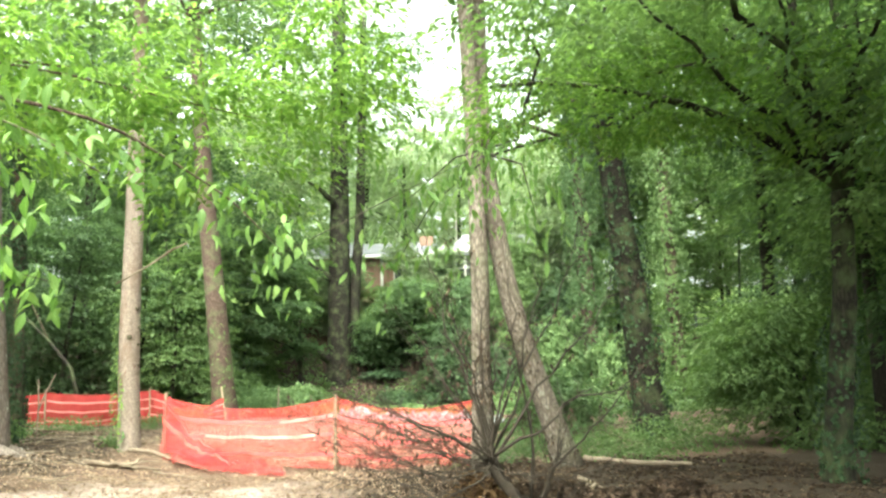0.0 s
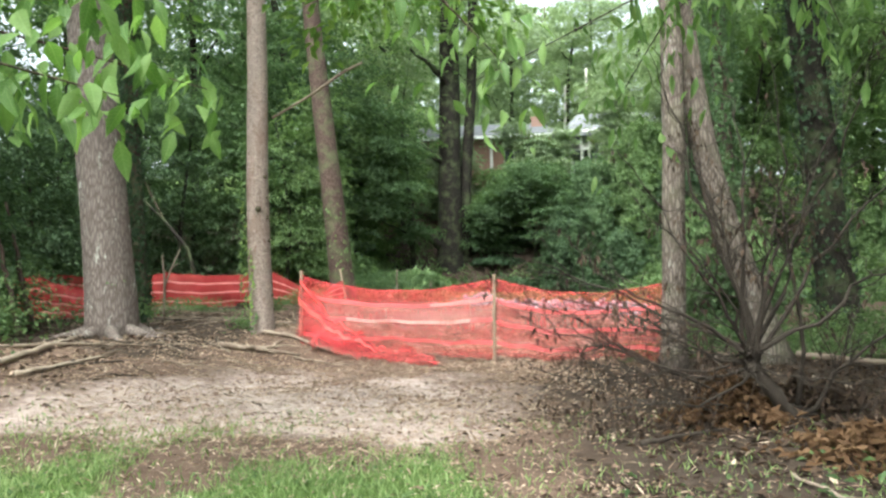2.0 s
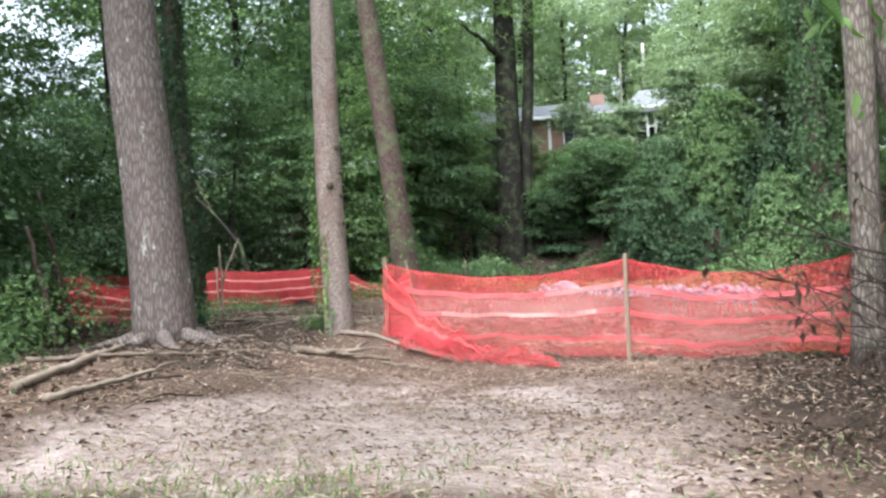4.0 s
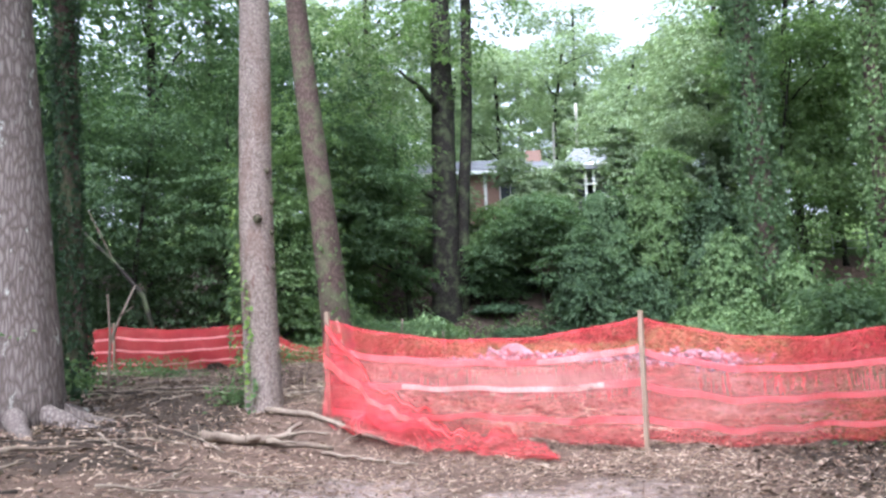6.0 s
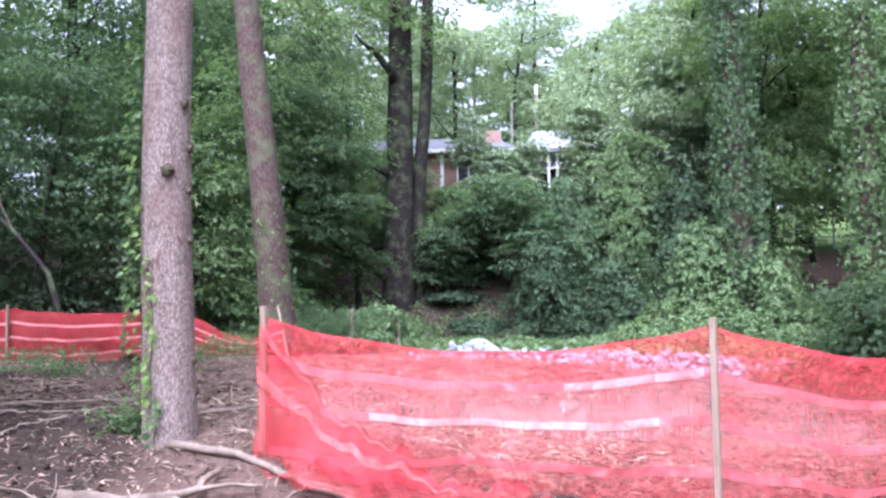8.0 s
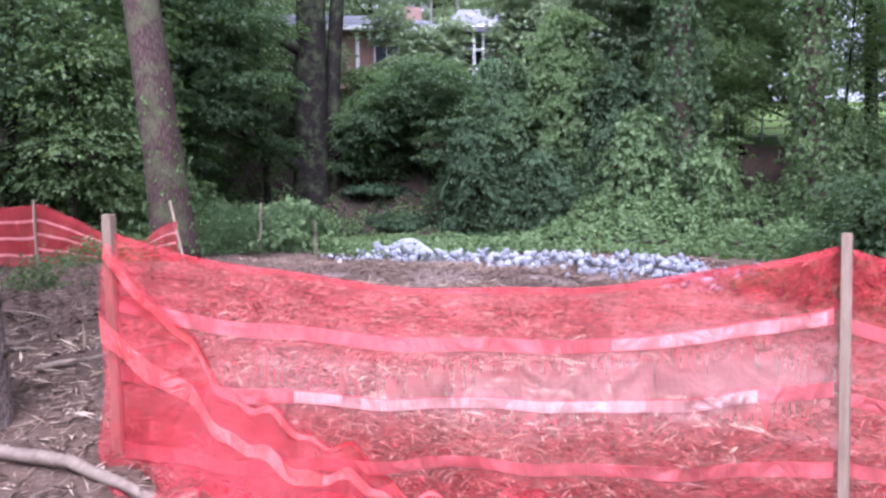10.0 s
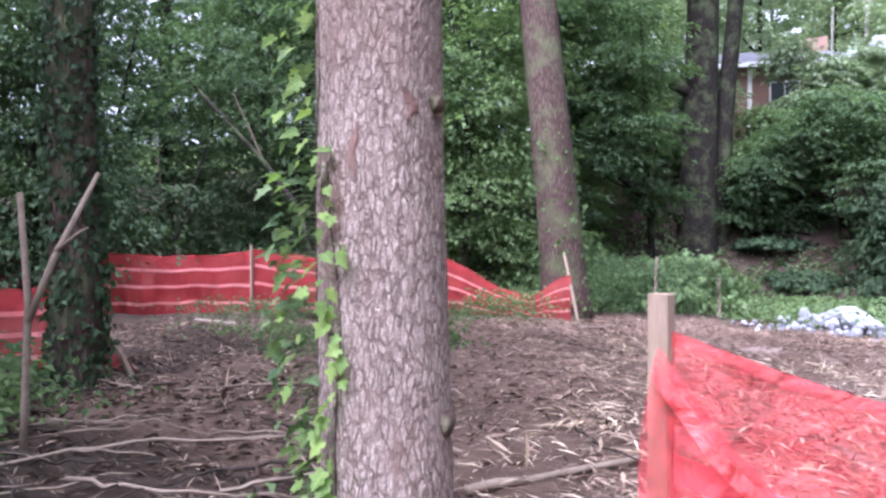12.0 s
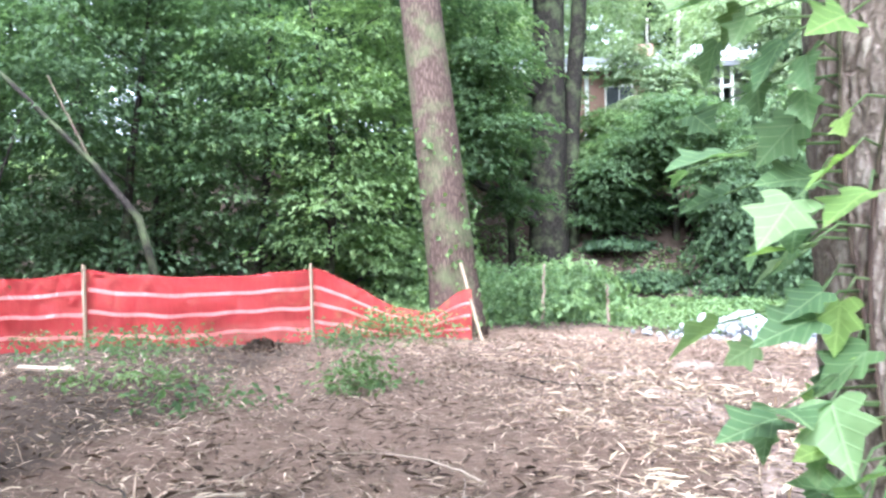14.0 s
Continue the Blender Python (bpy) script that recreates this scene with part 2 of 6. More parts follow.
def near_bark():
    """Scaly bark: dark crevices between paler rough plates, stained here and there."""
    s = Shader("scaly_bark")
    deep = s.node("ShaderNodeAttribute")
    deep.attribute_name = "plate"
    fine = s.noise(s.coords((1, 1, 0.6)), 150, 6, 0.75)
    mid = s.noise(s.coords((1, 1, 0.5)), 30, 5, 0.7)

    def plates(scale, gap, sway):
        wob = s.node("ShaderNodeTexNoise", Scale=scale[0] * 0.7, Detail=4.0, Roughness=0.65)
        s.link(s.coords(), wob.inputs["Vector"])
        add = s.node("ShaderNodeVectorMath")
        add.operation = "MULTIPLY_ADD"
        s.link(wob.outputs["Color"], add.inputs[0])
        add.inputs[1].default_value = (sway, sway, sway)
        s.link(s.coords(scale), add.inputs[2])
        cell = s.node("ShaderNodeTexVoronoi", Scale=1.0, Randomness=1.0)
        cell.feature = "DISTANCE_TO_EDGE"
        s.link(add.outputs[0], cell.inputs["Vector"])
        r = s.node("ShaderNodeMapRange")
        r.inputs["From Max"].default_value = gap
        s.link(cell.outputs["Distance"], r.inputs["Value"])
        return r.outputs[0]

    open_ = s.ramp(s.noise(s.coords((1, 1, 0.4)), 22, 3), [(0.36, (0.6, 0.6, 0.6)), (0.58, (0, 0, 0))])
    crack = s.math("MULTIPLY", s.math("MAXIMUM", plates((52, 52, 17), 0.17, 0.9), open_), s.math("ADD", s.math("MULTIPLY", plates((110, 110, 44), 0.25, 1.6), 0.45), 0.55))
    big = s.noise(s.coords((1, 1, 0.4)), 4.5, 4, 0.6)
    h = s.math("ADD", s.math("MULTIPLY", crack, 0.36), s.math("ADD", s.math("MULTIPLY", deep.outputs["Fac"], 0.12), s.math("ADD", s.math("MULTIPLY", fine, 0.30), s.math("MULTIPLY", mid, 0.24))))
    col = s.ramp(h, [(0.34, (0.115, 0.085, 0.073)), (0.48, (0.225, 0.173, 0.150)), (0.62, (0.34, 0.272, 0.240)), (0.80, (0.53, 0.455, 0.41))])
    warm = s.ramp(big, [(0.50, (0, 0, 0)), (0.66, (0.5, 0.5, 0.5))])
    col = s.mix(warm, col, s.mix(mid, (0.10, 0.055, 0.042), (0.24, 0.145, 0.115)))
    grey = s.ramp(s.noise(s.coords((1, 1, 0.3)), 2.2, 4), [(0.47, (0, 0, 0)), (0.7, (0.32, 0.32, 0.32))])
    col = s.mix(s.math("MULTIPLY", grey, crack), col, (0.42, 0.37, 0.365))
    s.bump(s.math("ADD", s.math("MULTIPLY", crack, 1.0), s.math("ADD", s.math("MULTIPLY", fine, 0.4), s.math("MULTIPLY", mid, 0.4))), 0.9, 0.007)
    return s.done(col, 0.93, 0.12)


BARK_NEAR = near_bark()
BARK_PALE = bark_material("pale_bark", (0.052, 0.040, 0.035), (0.145, 0.116, 0.102), (0.28, 0.235, 0.21), 24, 0.012, 0.5, 0.25)
TWIG = plain_material("dead_wood", (0.12, 0.088, 0.068), (0.31, 0.25, 0.20), 6, 0.85, (1, 1, 1), 0.004, 0.2, 0.3)
BONE = plain_material("bleached_trunk", (0.26, 0.245, 0.22), (0.44, 0.42, 0.39), 3, 0.85, (3, 3, 0.5), 0.004)
TWIG_DARK = plain_material("dark_twig", (0.018, 0.013, 0.010), (0.055, 0.042, 0.034), 9, 0.85)
TIMBER = plain_material("stake_timber", (0.17, 0.12, 0.085), (0.33, 0.255, 0.19), 5, 0.8, (6, 6, 0.6), 0.002)
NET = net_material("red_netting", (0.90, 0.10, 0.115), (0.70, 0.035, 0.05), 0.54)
# Darker copy of NET: shade over the far fences is put into its colour.
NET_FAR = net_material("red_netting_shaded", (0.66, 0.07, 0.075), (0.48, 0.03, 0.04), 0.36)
NET_FOLD = net_material("folded_red_netting", (0.90, 0.12, 0.14), (0.68, 0.045, 0.06), 0.52)
BAND = net_material("pale_netting_band", (0.92, 0.27, 0.28), (0.90, 0.17, 0.19), 0.24, 0.45)
# Whitened band copies that paint the glare across the first bay.
BAND_WHITE = net_material("white_glare_netting", (0.86, 0.62, 0.57), (0.82, 0.46, 0.44), 0.10, 0.45)
BAND_GLARE = net_material("pink_glare_netting", (0.92, 0.50, 0.48), (0.90, 0.34, 0.34), 0.16, 0.45)
STONE = plain_material("limestone", (0.12, 0.127, 0.145), (0.30, 0.31, 0.345), 9, 0.85, (1, 1, 1), 0.01, 0.3, 0.35)
BRICK_RED = plain_material("brick_red", (0.20, 0.115, 0.09), (0.33, 0.21, 0.17), 14, 0.9, (1, 1, 1), 0.004, 0.2, 0.3)
MORTAR = plain_material("mortar", (0.40, 0.37, 0.33), (0.52, 0.49, 0.45), 20, 0.95)
ROOFING = plain_material("grey_shingle", (0.13, 0.135, 0.15), (0.27, 0.275, 0.30), 3, 0.9, (1, 1, 6), 0.01)
WHITE = plain_material("white_paint", (0.68, 0.68, 0.68), (0.82, 0.82, 0.80), 2, 0.5, (1, 1, 1), 0.001)
STEEL = plain_material("galvanised_steel", (0.35, 0.36, 0.38), (0.55, 0.56, 0.58), 10, 0.5)
PANE = plain_material("dark_pane", (0.03, 0.035, 0.04), (0.07, 0.08, 0.09), 1, 0.08, (1, 1, 1), 0.0, 0.5)

# ---- mesh tools ----
rng = np.random.default_rng(7)


def np_mesh(name, verts, quads, material, smooth=True):
    """A mesh from arrays of places and of faces with four corners (a last corner of -1: three)."""
    verts, quads = np.asarray(verts, float).reshape(-1, 3), np.asarray(quads, int)
    me = bpy.data.meshes.new(name)
    me.vertices.add(len(verts))
    me.vertices.foreach_set("co", verts.ravel())
    k = quads.shape[1]
    me.loops.add(quads.size)
    me.loops.foreach_set("vertex_index", quads.ravel())
    me.polygons.add(len(quads))
    me.polygons.foreach_set("loop_start", np.arange(len(quads)) * k)
    me.polygons.foreach_set("loop_total", np.full(len(quads), k))
    me.update(calc_edges=True)
    me.materials.append(material)
    me.polygons.foreach_set("use_smooth", np.full(len(quads), smooth))
    return me


def place(name, mesh, parent=None, label="", kind=""):
    ob = new(name, mesh)
    ob.parent = parent
    return tagged(ob, label, "", "", kind)


def thing(name, label, category, at=(0, 0, 0), group="", kind=""):
    ob = new(name)
    ob.location = at
    ob.empty_display_size = 0.2
    return tagged(ob, label, category, group, kind)


def part(name, bm, material, parent, label=""):
    me = bpy.data.meshes.new(name)
    bm.to_mesh(me)
    bm.free()
    me.materials.append(material)
    return place(name, me, parent, label)


def box(sx, sy, sz, centre=(0, 0, 0), bevel=0.0):
    bm = bmesh.new()
    bmesh.ops.create_cube(bm, size=1.0)
    bmesh.ops.scale(bm, vec=(sx, sy, sz), verts=bm.verts)
    bmesh.ops.translate(bm, vec=centre, verts=bm.verts)
    if bevel:
        bmesh.ops.bevel(bm, geom=bm.edges[:], offset=bevel, segments=1, affect="EDGES")
    return bm


def tube(points, radii, sides=8, knobbly=0.0, seed=0):
    """A round, tapered run along the points, closed at both ends."""
    pts, rad = np.asarray(points, float), np.asarray(radii, float)
    n = len(pts)
    d = np.gradient(pts, axis=0)
    d /= np.linalg.norm(d, axis=1)[:, None] + 1e-9
    ref = np.where(np.abs(d[:, 2:3]) > 0.9, np.array([[1.0, 0, 0]]), np.array([[0, 0, 1.0]]))
    u = np.cross(d, ref)
    u /= np.linalg.norm(u, axis=1)[:, None] + 1e-9
    w = np.cross(d, u)
    a = np.arange(sides) * 2 * np.pi / sides
    r = rad[:, None] * np.ones((n, sides))
    if knobbly:
        g = np.random.default_rng(seed)
        r = r * (1 + knobbly * g.normal(size=(n, sides)))
    ring = pts[:, None] + r[..., None] * (np.cos(a)[None, :, None] * u[:, None] + np.sin(a)[None, :, None] * w[:, None])
    verts = np.concatenate([ring.reshape(-1, 3), pts[:1] - d[:1] * 0.0, pts[-1:]])
    i, j = np.meshgrid(np.arange(n - 1), np.arange(sides), indexing="ij")
    i, j = i.ravel(), j.ravel()
    k = (j + 1) % sides
    q = np.stack([i * sides + j, i * sides + k, (i + 1) * sides + k, (i + 1) * sides + j], 1)
    s = np.arange(sides)
    t = (s + 1) % sides
    low = np.stack([np.full(sides, n * sides), t, s, s], 1)
    top = np.stack([np.full(sides, n * sides + 1), (n - 1) * sides + s, (n - 1) * sides + t, (n - 1) * sides + t], 1)
    return verts, np.concatenate([q, low, top])


def tidy(quads):
    """Faces with a doubled last corner become three-cornered halves of a list."""
    tri = quads[:, 2] == quads[:, 3]
    return quads[~tri], quads[tri][:, :3]


def mixed_mesh(name, pieces, material, smooth=True):
    """One mesh of several (verts, quads) pieces."""
    vs, fs, base = [], [], 0
    for v, q in pieces:
        vs.append(v)
        fs.append(q + base)
        base += len(v)
    v, q = np.concatenate(vs), np.concatenate(fs)
    four, three = tidy(q)
    me = bpy.data.meshes.new(name)
    me.vertices.add(len(v))
    me.vertices.foreach_set("co", v.ravel())
    loops = np.concatenate([four.ravel(), three.ravel()])
    me.loops.add(len(loops))
    me.loops.foreach_set("vertex_index", loops)
    total = np.concatenate([np.full(len(four), 4), np.full(len(three), 3)])
    me.polygons.add(len(total))
    me.polygons.foreach_set("loop_start", np.concatenate([[0], np.cumsum(total)[:-1]]))
    me.polygons.foreach_set("loop_total", total)
    me.update(calc_edges=True)
    me.materials.append(material)
    me.polygons.foreach_set("use_smooth", np.full(len(total), smooth))
    return me


def unit(a):
    return a / (np.linalg.norm(a, axis=-1, keepdims=True) + 1e-9)


def leaf_blades(at, along, normal, length, width, fold=0.25):
    """Pointed leaves, each of four corners folded along its rib."""
    along, normal = unit(along), unit(normal)
    side = unit(np.cross(along, normal))
    up = np.cross(side, along)
    length, width = np.asarray(length)[:, None], np.asarray(width)[:, None]
    mid = at + along * length * 0.42
    a, c = at, at + along * length - up * length * 0.12
    b = mid + side * width * 0.5 + up * width * fold
    d = mid - side * width * 0.5 + up * width * fold
    v = np.stack([a, b, c, d], 1).reshape(-1, 3)
    return v, np.arange(len(v)).reshape(-1, 4)


def sprays(centres, spread, count, size, g, flat=0.45, droop=0.25, slim=0.6):
    """Clumps of leaves round the centres, in flattish layers as twigs bear them."""
    n = len(centres)
    spread = np.broadcast_to(np.asarray(spread, float), (n,))
    off = g.normal(size=(n, count, 3)) * np.array([0.5, 0.5, 0.5 * flat])
    tilt = g.normal(size=(n, 1, 2)) * 0.25
    off[..., 2] += (off[..., :2] * tilt).sum(-1)
    at = centres[:, None] + off * spread[:, None, None]
    along = unit(off + g.normal(size=off.shape) * 0.5) * np.array([1, 1, 0.6]) - np.array([0, 0, droop])
    normal = np.array([0, 0, 1.0]) + g.normal(size=off.shape) * 0.45
    s = size * g.uniform(0.6, 1.35, (n * count))
    return leaf_blades(at.reshape(-1, 3), along.reshape(-1, 3), normal.reshape(-1, 3), s, s * slim)


def pads(centres, outward, spread, count, size, g, slim=0.6):
    """Flat drooping fans of leaves, as a side twig bears them, that point outward from the crown."""
    n = len(centres)
    out = unit(outward * np.array([1, 1, 0]) + g.normal(size=(n, 3)) * np.array([0.35, 0.35, 0]))[:, None]
    side = np.cross(out, np.array([0, 0, 1.0]))
    rho, a = np.sqrt(g.uniform(0, 1, (n, count, 1))), g.uniform(0, 2 * np.pi, (n, count, 1))
    u, w = rho * np.cos(a), rho * np.sin(a)
    reach = np.broadcast_to(np.asarray(spread, float), (n,))[:, None, None] * 0.72
    lean, roll_ = g.normal(size=(n, 1, 1)) * 0.15 - 0.22, g.normal(size=(n, 1, 1)) * 0.18
    z = u * lean + w * roll_ - 0.20 * rho ** 2 + g.normal(size=u.shape) * 0.07
    at = centres[:, None] + (out * u * 1.2 + side * w * 0.85) * reach + np.array([0, 0, 1.0]) * z * reach
    along = out * (0.7 + 0.3 * u) + side * w * 0.9 + g.normal(size=at.shape) * 0.35 - np.array([0, 0, 0.3])
    normal = np.array([0, 0, 1.0]) + out * 0.3 + g.normal(size=at.shape) * 0.3
    s = size * g.uniform(0.6, 1.3, n * count)
    return leaf_blades(at.reshape(-1, 3), along.reshape(-1, 3), normal.reshape(-1, 3), s, s * slim)


def curve_points(a, b, n, bend, g):
    """A wavering run from a to b."""
    a, b = np.asarray(a, float), np.asarray(b, float)
    t = np.linspace(0, 1, n)[:, None]
    p = a + (b - a) * t
    w = np.cumsum(g.normal(size=(n, 3)), 0)
    w -= w[0] + (w[-1] - w[0]) * t
    return p + w * bend * np.linalg.norm(b - a) / np.sqrt(n)


def step(u):
    v = np.clip(u, 0, 1)
    return v * v * (3 - 2 * v)


def lumps(x, y):
    return (0.035 * np.sin(1.3 * x + 0.7 * y) + 0.025 * np.sin(2.9 * x - 2.1 * y + 1) + 0.018 * np.sin(5.3 * x + 4.7 * y)
            + 0.012 * np.sin(9.1 * y - 7.3 * x + 2))


def land(x, y):
    """The ground's height: a level clearing, a bank beside it, a rise to the house behind the wood."""
    x, y = np.asarray(x, float), np.asarray(y, float)
    bank = 0.6 * step((-x - 4) / 4.2) * (0.35 + 0.65 * step((y - 9) / 4))
    back = 0.58 * step((y - 14.3) / 2.2) * step((-x - 3.0) / 2.6)
    far = 0.5 * step((y - 17) / 9)
    rise = (bank ** 8 + back ** 8 + far ** 8 + 1e-12) ** 0.125
    hill = 5.6 * step((y - 38) / 8.5) * (1 - 0.25 * step((x - 7) / 4)) + 5 * step((y - 48) / 25) + 0.02 * np.maximum(0, y - 66)
    return 0.08 + 0.05 * step((-x - 1) / 3) + rise + hill + lumps(x, y) * 0.8 - 0.02


def on_land(x, y, lift=0.0):
    return Vector((x, y, float(land(x, y)) + lift))


# ---- the ground, one sheet ----
def spaced(lo, hi, fine, reach, grow=1.25):
    core = list(np.arange(lo, hi + fine / 2, fine))
    s, a, b = fine, lo, hi
    left, right = [], []
    while a > lo - reach:
        s *= grow
        a -= s
        b += s
        left.append(a)
        right.append(b)
    return np.array(left[::-1] + core + right)


gx, gy = spaced(-15, 8, 0.11, 900), spaced(0, 34, 0.11, 900)
X, Y = np.meshgrid(gx, gy, indexing="ij")
Z = land(X, Y)
i, j = np.meshgrid(np.arange(len(gx) - 1), np.arange(len(gy) - 1), indexing="ij")
i, j, W = i.ravel(), j.ravel(), len(gy)
sheet = np_mesh("ground", np.stack([X, Y, Z], -1), np.stack([i * W + j, (i + 1) * W + j, (i + 1) * W + j + 1, i * W + j + 1], 1), GROUND)


def grass_zone(x, y):
    return np.maximum(step((9.0 - 0.85 * np.maximum(0, x + 2.0) + 0.5 * np.sin(2.3 * x + 1.2) + 0.3 * np.sin(5.1 * x) - y) / 1.7) * step((x + 9) / 3), step((y - 43) / 4))


# Leaf mould of the wood, plus painted shade beside the bush and below the bank.
def mould_shade_zone(x, y):
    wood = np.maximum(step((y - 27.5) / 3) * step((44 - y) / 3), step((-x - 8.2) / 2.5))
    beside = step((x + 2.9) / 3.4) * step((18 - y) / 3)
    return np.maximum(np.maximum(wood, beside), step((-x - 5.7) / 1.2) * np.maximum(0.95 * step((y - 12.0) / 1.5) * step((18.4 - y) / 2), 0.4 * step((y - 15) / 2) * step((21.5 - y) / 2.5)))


def dust_zone(x, y):
    front = step((y - 8.5) / 1.5) * step((15.5 - y) / 3) * step((-0.3 - x) / 2.6) * step((x + 8 - 1.4 * step((y - 10.5) / 2)) / 2) * 0.75
    return np.maximum(front, 0.38 * step((y - 15.5) / 2) * step((27 - y) / 2) * step((x + 7.5) / 2.5) * step((3 - x) / 2))


for key, zone in (("grassy", grass_zone), ("mould_shaded", mould_shade_zone), ("dusty", dust_zone)):
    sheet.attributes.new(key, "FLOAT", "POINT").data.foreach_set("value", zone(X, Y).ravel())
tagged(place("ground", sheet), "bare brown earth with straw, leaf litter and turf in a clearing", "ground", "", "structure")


# ---- fences ----
def stake(parent, foot, top, width=0.038, label="weathered square timber stake"):
    foot, top = Vector(foot), Vector(top)
    bm = box(width, width * 0.8, (top - foot).length, (0, 0, (top - foot).length / 2), 0.003)
    ob = part("stake", bm, TIMBER, parent, label)
    ob.matrix_world = Matrix.Translation(foot) @ (top - foot).to_track_quat("Z", "Y").to_matrix().to_4x4()
    return ob


def net_bay(parent, a, b, top, low, sag, material, bands, seed, belly=0.06, nx=90, nz=34, dip=None, band=BAND, band_width=0.055, bleached=(), glare_amount=0.0):
    """Netting hung between two stakes. top, low: heights of its edges at both ends; sag: how far the top hangs between
    them; bleached: band stretches whitened as painted glare.
    """
    g = np.random.default_rng(seed)
    u, v = np.meshgrid(np.linspace(0, 1, nx), np.linspace(0, 1, nz), indexing="ij")
    a, b = np.array(a, float), np.array(b, float)
    across = np.array([-(b - a)[1], (b - a)[0]]) / np.linalg.norm(b - a)
    if across[1] > 0:
        across = -across
    ph = g.uniform(0, 6, 6)

    def surface(u, v, out=0.0):
        hang = dip(u) if dip else 4 * u * (1 - u)
        zt = top[0] + (top[1] - top[0]) * u - sag * hang + 0.008 * np.sin(23 * u + ph[4])
        zl = low[0] + (low[1] - low[0]) * u + 0.03 * np.sin(9 * u + ph[0]) + 0.015 * np.sin(31 * u + ph[1])
        z = zt + (zl - zt) * v
        bulge = belly * np.sin(np.pi * v) * np.sin(np.pi * u) + 0.018 * np.sin(14 * u + 5 * v + ph[2]) * (0.3 + v) * np.sin(np.pi * u)
        bulge = bulge + 0.012 * np.sin(37 * u - 6 * v + ph[3]) * v * np.sin(np.pi * u) + 0.01 * np.sin(60 * u + 3 * v + ph[5]) * v
        xy = a + (b - a) * u[..., None] + across * (bulge + out)[..., None]
        return np.concatenate([xy, z[..., None]], -1)

    def grid(nx, nz):
        i, j = np.meshgrid(np.arange(nx - 1), np.arange(nz - 1), indexing="ij")
        i, j = i.ravel(), j.ravel()
        return np.stack([i * nz + j, (i + 1) * nz + j, (i + 1) * nz + j + 1, i * nz + j + 1], 1)

    cloth_mesh = np_mesh("net_panel", surface(u, v), grid(nx, nz), material)
    # Weight of the painted glare, strongest near mid height.
    glare_weight = glare_amount * np.exp(-((v - 0.45) / 0.15) ** 2) * step(u / 0.25) * (0.75 + 0.25 * np.sin(7 * u + ph[0]))
    cloth_mesh.attributes.new("glare_tint", "FLOAT", "POINT").data.foreach_set("value", glare_weight.ravel())
    panel = place("net_panel", cloth_mesh, parent)
    tall = top[0] - low[0]
    for at in bands:
        uu, vv = np.meshgrid(np.linspace(0.01, 0.99, nx), np.linspace(-0.5, 0.5, 4), indexing="ij")
        wave = 0.006 * np.sin(11 * uu + ph[2])
        place("woven_band", np_mesh("woven_band", surface(uu, at + wave + vv * band_width / tall, 0.004), grid(nx, 4), band), panel, "paler closely woven band")
    for at, lo, hi, cloth in bleached:
        uu, vv = np.meshgrid(np.linspace(lo, hi, nx), np.linspace(-0.42, 0.42, 4), indexing="ij")
        place("glare_band", np_mesh("glare_band", surface(uu, at + 0.006 * np.sin(11 * uu + ph[2]) + vv * band_width / tall, 0.009), grid(nx, 4), cloth), panel, "stretch of woven band painted white for glare")
    uu, vv = np.meshgrid(np.linspace(0, 1, nx), np.linspace(0, 0.028, 3), indexing="ij")
    place("top_hem", np_mesh("top_hem", surface(uu, vv, 0.004), grid(nx, 3), NET_FOLD), panel, "doubled red hem")
    return panel


near_fence = thing("safety_fence", "red plastic netting fence sagging between timber stakes", "fence", (-2.12, 15.46, 0.1))
near_fence.location = (0, 0, 0)
A, B, C = (-5.38, 15.86), (-2.12, 15.47), (0.62, 15.02)
stake(near_fence, (-5.37, 15.88, 0.2), (-5.38, 15.86, 1.66), 0.05)
stake(near_fence, (-2.145, 15.40, 0.08), (-2.12, 15.43, 1.525), 0.045)
stake(near_fence, (0.60, 15.06, 0.05), (0.64, 15.04, 1.45), 0.045)
net_bay(near_fence, A, B, (1.575, 1.475), (0.36, 0.215), 0.225, NET, (0.25, 0.51, 0.80), 1, 0.10, 150, 50, None, BAND, 0.07, ((0.51, 0.25, 0.88, BAND_WHITE), (0.25, 0.68, 0.98, BAND_GLARE)), 0.85)
net_bay(near_fence, B, C, (1.475, 1.42), (0.215, 0.20), 0.235, NET, (0.30, 0.58, 0.85), 2, 0.09, 130, 40, None, BAND, 0.07, (), 0.6)


